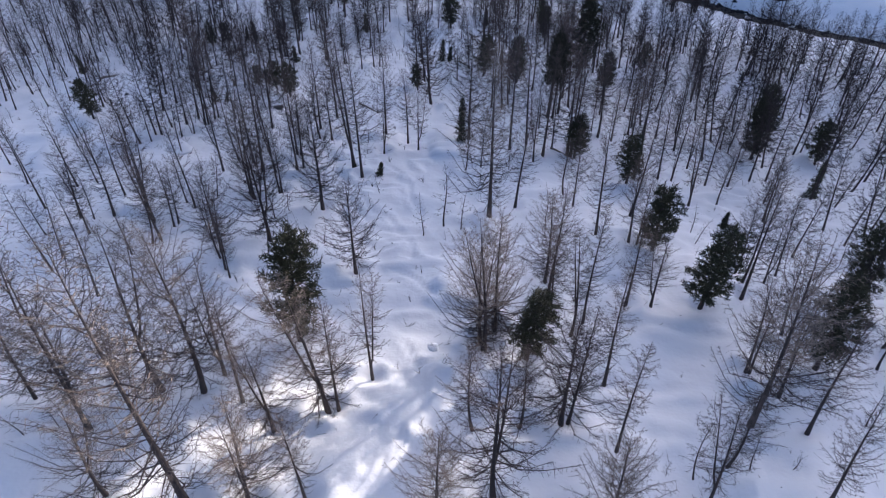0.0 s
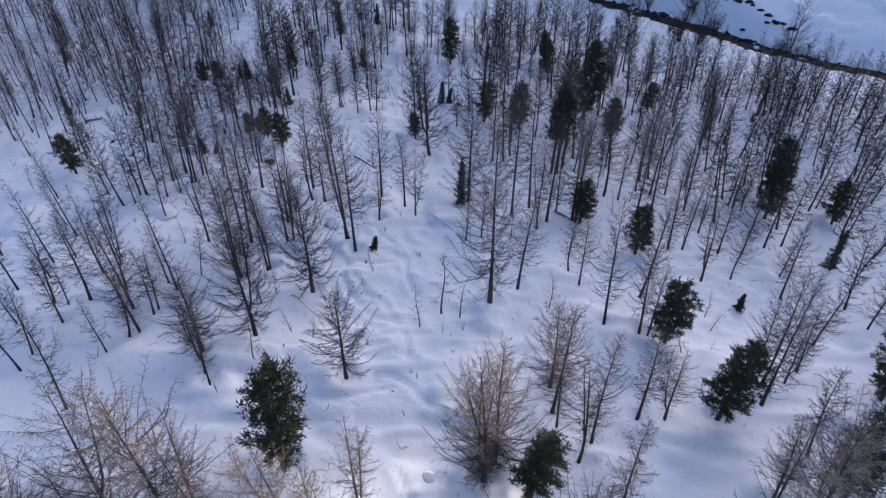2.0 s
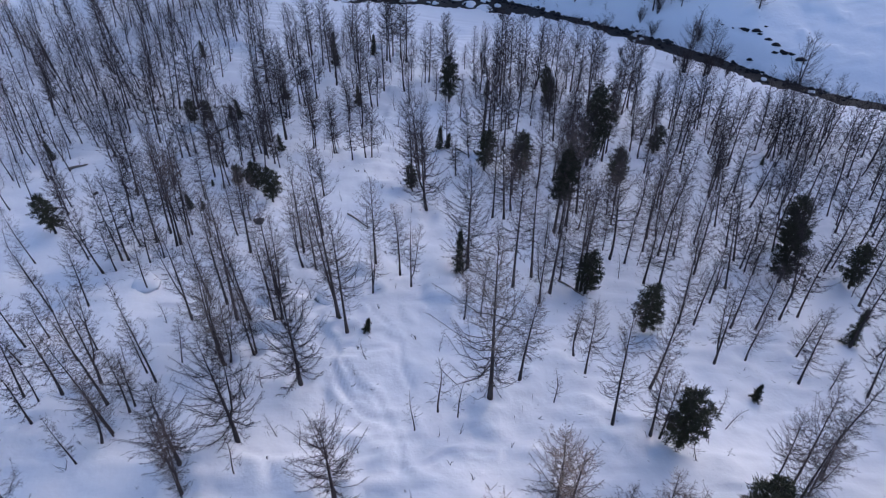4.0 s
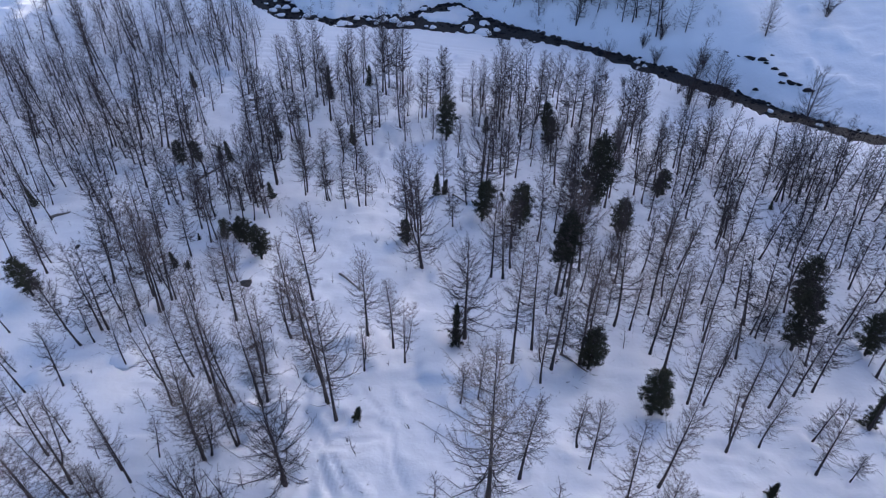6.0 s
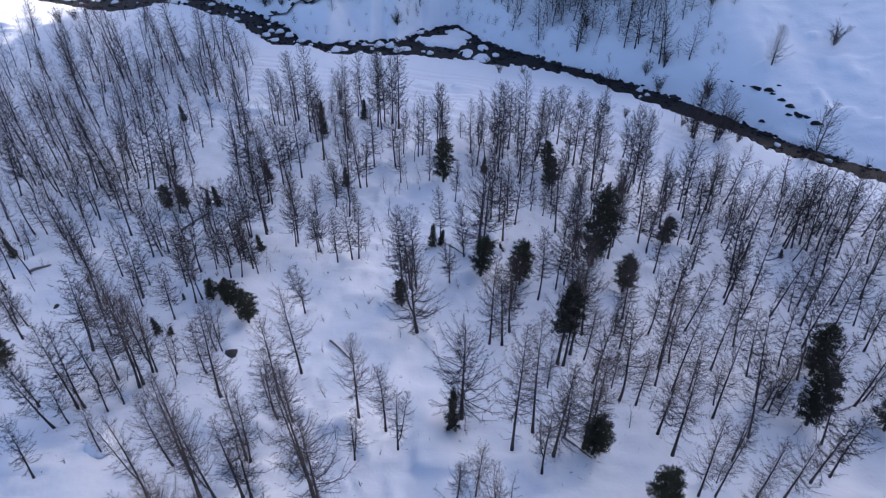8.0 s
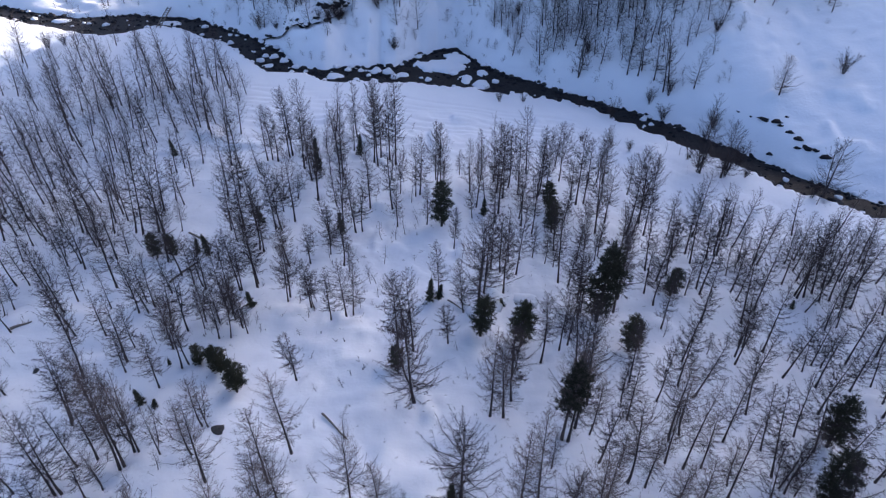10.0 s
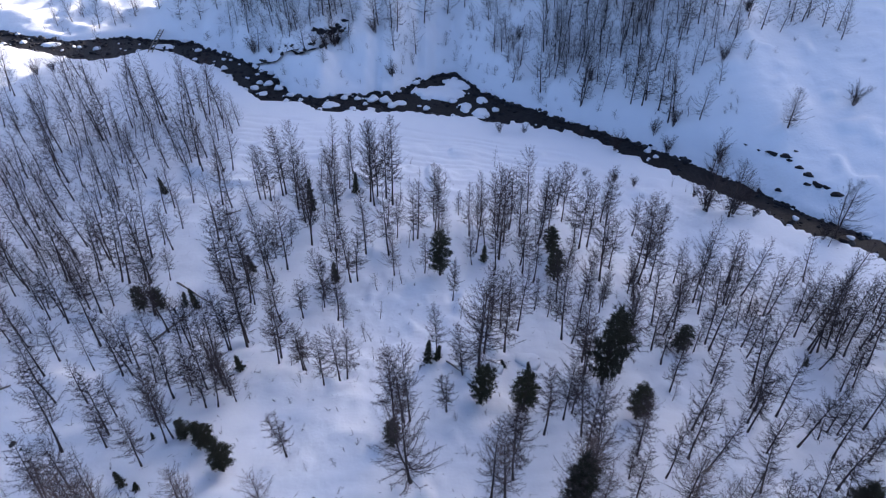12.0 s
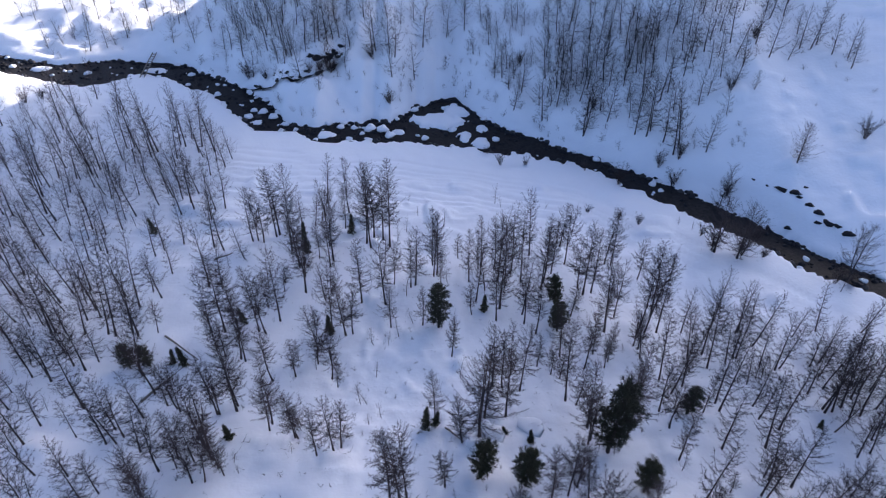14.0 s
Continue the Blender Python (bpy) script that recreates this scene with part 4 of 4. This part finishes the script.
def joined_wood(name, trees, label, options):
    """Trees too many to count, as one mesh of stems and one of boughs."""
    root = tagged(new(name), label, "woodland", kind="stuff")
    for which, mat in ((0, BARK), (1, TWIG)):
        co, faces, base = [], [], 0
        for x, y, height in trees:
            me = pick(options, x, y)[which]
            flat = np.empty(len(me.vertices) * 3)
            me.vertices.foreach_get("co", flat)
            k = height / 10
            wide = k * (10 / height) ** 0.35
            a = (x * 3.7 + y * 1.9) % 6.28
            v = flat.reshape(-1, 3)
            lean_x, lean_y = 0.11 * math.sin(x * 5.1 + y), 0.11 * math.sin(y * 4.3 + 2 * x)
            co.append(np.stack([x + wide * (v[:, 0] * math.cos(a) - v[:, 1] * math.sin(a)) + k * lean_x * v[:, 2], y + wide * (v[:, 0] * math.sin(a) + v[:, 1] * math.cos(a)) + k * lean_y * v[:, 2], stand(x, y) + k * v[:, 2]], 1))
            faces += [tuple(base + i for i in p.vertices) for p in me.polygons]
            base += len(v)
        me = bpy.data.meshes.new(name)
        me.from_pydata(np.concatenate(co).tolist(), [], faces)
        me.materials.append(mat)
        tagged(part("stem_wood" if which == 0 else "twig_wood", me, root), kind="stuff")


def scatter(zones, taken, gap):
    """Places strewn over rectangles of the plan, clear of the trees that stand there already."""
    out = []
    for x0, x1, y0, y1, count, low, high in zones:
        for _ in range(count * 12):
            x, y = random.uniform(x0, x1), random.uniform(y0, y1)
            if all((x - a) ** 2 + (y - b) ** 2 > gap * gap for a, b, _ in taken + out):
                out.append((x, y, random.uniform(low, high)))
                count -= 1
                if count == 0:
                    break
    return out


CROWD = THICKET + scatter([(-100, -34, 100, 165, 54, 7, 13), (-100, -60, 100, 150, 40, 8, 13), (-104, -50, 118, 172, 44, 7, 13), (-34, -14, 100, 150, 10, 6, 11), (30, 64, 50, 85, 34, 8, 13),
                           (10, 32, 62, 92, 7, 8, 12), (28, 78, 85, 122, 36, 8, 13), (6, 30, 98, 130, 5, 7, 12), (24, 50, 30, 52, 18, 7, 11), (50, 76, 74, 112, 26, 8, 13),
                           (-100, -66, 164, 192, 14, 8, 12), (-66, -40, 142, 172, 14, 8, 12)], BROAD + BROAD_DARK + STAND + PINES + THICKET, 1.9)
THIN_CROWD = scatter([(-75, -28, 62, 100, 12, 5, 11), (-62, -20, 30, 62, 36, 5, 11), (-92, -52, 60, 118, 66, 6, 12), (-72, -52, 84, 130, 26, 8, 13)], BROAD + BROAD_DARK + STAND + PINES + CROWD, 1.7)
CROWD = [c for c in CROWD if c[1] < edges(np.array(c[0]))[0] - 6]
BRUSH = scatter([(-60, 60, 182, 226, 165, 5.5, 11), (25, 66, 168, 205, 65, 6.5, 11.5), (66, 92, 178, 205, 12, 7, 11), (-120, -30, 218, 250, 40, 5, 10), (-50, -18, 200, 228, 46, 5, 10)], SLOPE, 1.6)
for x, y, height in scatter([(-24, 10, 28, 60, 16, 0.5, 1.4), (-14, 14, 70, 112, 22, 0.5, 1.5), (20, 34, 34, 60, 8, 0.5, 1.3), (-60, -24, 70, 112, 14, 0.6, 1.6)], BROAD + BROAD_DARK + STAND + PINES + SAPLINGS, 1.5):
    tree_thing("dry_seedling", pick(POLE, x, y), 10, x, y, height, 2.2, "small dry larch seedling poking out of snow", "seedling", "seedlings in the clearing", "")
BRUSH = [b for b in BRUSH if b[1] > edges(np.array(b[0]))[1] + 7]
SCRUB_SPOTS = scatter([(-60, 70, 178, 214, 250, 1.0, 3.2), (-110, -40, 208, 240, 50, 0.9, 2.6), (60, 92, 168, 205, 26, 0.6, 1.6)], SLOPE, 1.0)
SCRUB_SPOTS = [b for b in SCRUB_SPOTS if b[1] > edges(np.array(b[0]))[1] + 2]
WISP_SPOTS = scatter([(-64, -25, 72, 128, 64, 1.4, 4.2), (-25, 6, 84, 130, 46, 1.2, 4.2), (18, 60, 62, 122, 60, 1.6, 5.0), (-40, 30, 130, 150, 30, 1.6, 4.5), (-28, -8, 40, 72, 16, 1.5, 4.0), (-95, -50, 130, 186, 50, 1.8, 5.0)],
                     BROAD + BROAD_DARK + STAND + PINES + CROWD, 1.1)
joined_wood("slope_scrub", SCRUB_SPOTS, "low dark scrub poking from the steep snowy slope", SCRUB)
joined_wood("larch_saplings", WISP_SPOTS, "wispy leafless larch saplings scattered through the snowy wood", WISP)
joined_wood("larch_thicket", [c for c in CROWD if c[1] < 118], "dense thicket of leafless larches standing in snow", COPSE)
joined_wood("larch_wood", [c for c in CROWD if c[1] >= 118], "leafless larches of the wood towards the stream", DISTANT)
joined_wood("young_larch_thicket", THIN_CROWD, "crowd of thin young leafless larches standing in snow", THIN)
kept_state = random.getstate()
SLOPE_KINDS = [larch_meshes(random.uniform(0.04, 0.16), random.uniform(2.3, 3.2), random.randint(46, 54), 27, 0.12, random.uniform(0.1, 0.4), 0.2 * (k % 2), 4, 1.6, False, TWIG, False, 0.0, 0.3) for k in range(6)]
joined_wood("slope_larches", SLOPE + SLOPE_SHRUBS + BRUSH, "leafless larches scattered over a steep snowy slope", SLOPE_KINDS)
BANK_SCRUB = [b for b in scatter([(-10, 62, 160, 200, 170, 0.8, 2.6), (-70, -10, 196, 226, 90, 0.8, 2.8)], SLOPE + SCRUB_SPOTS, 0.8) if b[1] > edges(np.array(b[0]))[1] + 1]
joined_wood("bank_scrub", BANK_SCRUB, "low bare bushes along the far snowy bank", SCRUB)
random.setstate(kept_state)


# ---- stones, timber and small things ----
def lump(radius, flat, seed, rings=6, segs=9, rough=0.28):
    """A weathered stone: an uneven dome with a buried foot."""
    rng = random.Random(seed)
    offs = [rng.uniform(0, 6.28) for _ in range(6)]
    verts, faces = [], []
    for i in range(rings + 1):
        tilt = math.pi * i / rings
        for k in range(segs):
            a = 2 * math.pi * k / segs
            r = radius * (1 + rough * (math.sin(2 * a + offs[0] + 1.5 * tilt) * 0.5 + math.sin(3 * a + offs[1] - 2 * tilt) * 0.4 + math.sin(5 * tilt + offs[2] + a) * 0.3) + rng.uniform(-0.06, 0.06))
            verts.append((r * math.sin(tilt) * math.cos(a), r * math.sin(tilt) * math.sin(a), flat * r * math.cos(tilt)))
    for i in range(rings):
        for k in range(segs):
            faces.append((i * segs + k, (i + 1) * segs + k, (i + 1) * segs + (k + 1) % segs, i * segs + (k + 1) % segs))
    return verts, faces


DARK_STONES = [mesh_of("slate", *lump(1.0, 0.5, 80 + k, 6, 9, 0.5), SLATE) for k in range(4)]
STONES = [mesh_of("stone", *lump(1.0, 0.7, 60 + k), ROCK) for k in range(6)]
CAPS = []
for k in range(6):
    v, f = lump(1.06, 0.62, 60 + k)
    CAPS.append(mesh_of("snow_cap", [(a, b, 0.24 + (c if c > 0 else 0.05 * c)) for a, b, c in v], f, SNOW))


def boulder(x, y, size, z, cap=True, label="", group="stones in the stream", flat=1.0):
    k = random.randrange(6)
    ob = tagged(new("boulder"), label or ("dark wet boulder capped with snow in the stream" if cap else "bare dark stone beside the stream"), "boulder", group)
    ob.matrix_world = Matrix.LocRotScale((x, y, z), Euler((0, 0, random.uniform(0, 6.28))), (size, size * random.uniform(0.7, 1.1), size * flat))
    part("rock", STONES[k], ob)
    if cap:
        part("snow_cap", CAPS[k], ob, "rounded snow cap")
    return ob


def stream_stones():
    # capped stones in the braided reach, then bare ones along both edges
    for x0, x1, count in ((-30, 14, 26), (-110, -46, 34), (-46, -30, 10), (14, 76, 14)):
        for _ in range(count):
            x = random.uniform(x0, x1)
            a, b = (float(e) for e in edges(np.array(x)))
            y = a + (b - a) * random.uniform(0.12, 0.88)
            size = random.choice((0.25, 0.3, 0.35, 0.45, 0.6, 0.9))
            if float(ground(np.array(x), np.array(y))) < float(stream_level(np.array(x))) - 0.3:
                boulder(x, y, size, float(stream_level(np.array(x))) - 0.15 * size, random.random() < 0.72)
    for x0, x1, count in ((-112, -44, 30), (-44, 16, 46), (16, 78, 30)):
        for _ in range(count):
            x = random.uniform(x0, x1)
            a, b = (float(e) for e in edges(np.array(x)))
            y = a + random.uniform(-0.3, 0.9) if random.random() < 0.35 else b + random.uniform(-0.9, 0.5)
            size = random.uniform(0.35, 0.9)
            boulder(x, y, size, float(stream_level(np.array(x))) + 0.1, random.random() < 0.3, "dark stone at the snowy edge of the stream", "stones along the banks")


stream_stones()


def cobbles():
    """Small wet stones that crowd the stream's bed and both its edges."""
    rng = random.Random(23)
    verts, faces = [], []
    shapes = [lump(1.0, 0.7, 200 + k, 3, 6, 0.35) for k in range(8)]
    for x0, x1, count in ((-128, -44, 620), (-44, 16, 640), (16, 100, 420)):
        for _ in range(count):
            x = rng.uniform(x0, x1)
            a, b = (float(e) for e in edges(np.array(x)))
            u = rng.random()
            y = b + rng.uniform(-1.6, 0.5) if u < 0.45 else a + rng.uniform(-0.2, 1.1) if u < 0.6 else a + (b - a) * rng.uniform(0.05, 0.95)
            size = 0.16 + 0.5 * rng.random() ** 2.2
            v, f = rng.choice(shapes)
            turn, z = rng.uniform(0, 6.28), float(stream_level(np.array(x))) + size * rng.uniform(-0.3, 0.25)
            c, d, long = math.cos(turn), math.sin(turn), rng.uniform(0.8, 1.7)
            base = len(verts)
            verts += [(x + size * (c * p * long - d * q), y + size * (d * p * long + c * q), z + size * r) for p, q, r in v]
            faces += [tuple(base + i for i in face) for face in f]
    tagged(new("stream_cobbles", mesh_of("cobbles", verts, faces, SLATE)), "dark wet cobbles crowding the stream bed and its edges", "stones", kind="stuff")


cobbles()
for x, y, size in ((65.0, 151.0, 1.5), (66.6, 149.6, 1.3), (68.2, 146.9, 1.0), (69.2, 145.2, 1.3), (68.6, 143.5, 0.9), (70.2, 143.1, 1.5), (72.8, 140.6, 1.4),
                   (64.6, 144.6, 1.0), (68.6, 150.4, 0.6), (61.1, 154.8, 0.5), (62.9, 152.8, 0.5), (45.2, 162.0, 0.8), (50.3, 157.6, 1.0), (71.5, 142.2, 1.0), (67.0, 148.6, 0.8)):
    ob = tagged(new("rock_ledge", random.choice(DARK_STONES)), "bare black rock ledge showing through the snow slope", "rock", "rocks on the open slope")
    ob.matrix_world = Matrix.LocRotScale((x, y, stand(x, y, 0.0)), Euler((0.25, 0.0, random.uniform(-0.9, -0.3))), (0.85 * size, 0.42 * size, 0.3 * size))
for x, y in RILL[1:]:
    for _ in range(3):
        px, py, size = x + random.uniform(-1.6, 1.6), y + random.uniform(0.2, 1.3), random.uniform(0.3, 0.75)
        boulder(px, py, size, stand(px, py, 0.1), random.random() < 0.3, "dark stone of an undercut bank below the slope", "stones of the undercut bank", 0.7)
for x, y, size in ((-26.0, 192.6, 1.5), (-24.2, 194.0, 1.7), (-22.6, 195.6, 1.5), (-28.0, 193.6, 1.0), (-21.2, 197.4, 1.0)):
    ob = tagged(new("rock_ledge", random.choice(DARK_STONES)), "bare black rock breaking through the snow above the stream", "rock", "rocks on the open slope")
    ob.matrix_world = Matrix.LocRotScale((x, y, stand(x, y, 0.0)), Euler((0.4, 0.0, random.uniform(-0.6, 0.6))), (1.1 * size, 0.6 * size, 0.6 * size))
for x, y, size in CUSHIONS:
    boulder(x, y, size, float(stream_level(np.array(x))) + 0.05, True)
for x, y, size, cap in ((-21.4, 77.0, 0.8, False), (-30.5, 65.4, 1.5, True), (-11.0, 62.8, 1.3, True), (-46.1, 87.3, 0.5, False), (-0.7, 31.0, 0.5, True), (36.5, 75.0, 1.2, True), (7.7, 98.5, 1.7, True), (12.5, 99.4, 1.5, True), (5.5, 96.6, 1.2, True)):
    boulder(x, y, size, stand(x, y, 0.12 * size), cap, "half-buried boulder in the snowy clearing", "boulders in the wood", 0.5)


def log(a, b, radius, name="fallen_log", label="grey fallen larch trunk lying across the snow", lift=0.15):
    """A fallen stem between two places, with broken stubs of boughs."""
    p = np.array([a[0], a[1], stand(*a, -lift)])
    q = np.array([b[0], b[1], stand(*b, -lift)])
    t = Tubes()
    t.tube([p + (q - p) * i / 6 + np.array([0, 0, 0.08 * math.sin(i)]) for i in range(7)], [radius * (1 - 0.1 * i) for i in range(7)], 7)
    for i in range(9):
        at = p + (q - p) * random.uniform(0.2, 0.95)
        t.spike(at, at + np.array([random.gauss(0, 0.6), random.gauss(0, 0.6), random.uniform(0.1, 0.7)]), 0.03)
    tagged(new(name, t.mesh(name, WOOD)), label, "log", "fallen logs")


log((-36.1, 103.4), (-32.0, 109.6), 0.17)
log((-37.0, 115.0), (-30.7, 110.0), 0.15)
log((-35.1, 132.5), (-32.3, 133.8), 0.16)
log((-53.6, 95.0), (-51.5, 96.3), 0.22)
log((-11.2, 79.4), (-8.1, 75.9), 0.13)
log((12.6, 66.5), (15.6, 64.0), 0.13)
log((2.2, 98.8), (4.4, 97.0), 0.12)


def footbridge(a, b):
    """A narrow plank bridge like a ladder across the stream."""
    root = tagged(new("footbridge"), "narrow ladder-like timber footbridge across the stream", "footbridge")
    pa, pb = np.array([a[0], a[1], stand(*a, -0.15)]), np.array([b[0], b[1], stand(*b, -0.15)])
    root.matrix_world = Matrix.Translation(tuple(pa))
    span = pb - pa
    side = np.array([-span[1], span[0], 0.0])
    side = side / np.linalg.norm(side) * 0.5
    for s in (-1, 1):
        t = Tubes()
        t.tube([s * side - 0.04 * span, s * side + 0.5 * span + np.array([0, 0, 0.1]), s * side + 1.04 * span], [0.13, 0.13, 0.12], 6)
        part("beam", t.mesh("beam", WOOD), root)
    t = Tubes()
    t.tube([-side * 1.1, side * 1.1], [0.10, 0.10], 5)
    rung = t.mesh("rung", WOOD)
    for k in range(9):
        ob = part("rung", rung, root)
        ob.location = tuple(span * (k + 0.5) / 9 + np.array([0, 0, 0.08]))


footbridge((-71.6, 201.6), (-73.0, 214.4))


def twig_litter():
    """Dead twigs fallen on the snow round the trees."""
    t = Tubes()
    rng = random.Random(5)
    ends = []
    for x, y, height in BROAD + BROAD_DARK + STAND + THICKET:
        for _ in range(8):
            a, r = rng.uniform(0, 6.28), rng.uniform(0.5, 3.4)
            px, py, turn, span = x + r * math.cos(a), y + r * math.sin(a), rng.uniform(0, 6.28), rng.uniform(0.25, 1.0)
            ends += [(px, py), (px + span * math.cos(turn), py + span * math.sin(turn))]
    ends = np.array(ends)
    tops = np.column_stack([ends, ground(ends[:, 0], ends[:, 1]) + 0.03])
    for p, q in zip(tops[0::2], tops[1::2]):
        t.spike(p, q, 0.016)
    tagged(new("fallen_twigs", t.mesh("fallen_twigs", BARK, False)), "dead twigs strewn over the snow beneath the larches", "twigs", kind="stuff")


twig_litter()


def dry_stalks(zones):
    """Sprigs and stalks that poke through the snow between the trees."""
    t = Tubes()
    rng = random.Random(17)
    spots = [(rng.uniform(x0, x1), rng.uniform(y0, y1)) for x0, x1, y0, y1, count in zones for _ in range(count)]
    xy = np.array(spots)
    foot = np.column_stack([xy, ground(xy[:, 0], xy[:, 1]) - 0.1])
    for p in foot:
        tall = rng.uniform(0.3, 1.1)
        for _ in range(rng.randint(2, 5)):
            q = p + np.array([rng.gauss(0, 0.3), rng.gauss(0, 0.3), rng.uniform(0.5, 1.0)]) * tall
            t.spike(p, q, 0.022)
            t.sliver(p + 0.5 * (q - p), q + np.array([rng.gauss(0, 0.2), rng.gauss(0, 0.2), rng.uniform(-0.2, 0.1)]) * tall, 0.018)
    tagged(new("dry_stalks", t.mesh("dry_stalks", BARK, False)), "dry dark stalks poking through the snow", "stalks", kind="stuff")


dry_stalks([(-28, 12, 24, 62, 90), (-40, 26, 62, 118, 330), (-70, -40, 70, 120, 80), (26, 60, 60, 110, 80), (-50, 60, 185, 222, 160)])
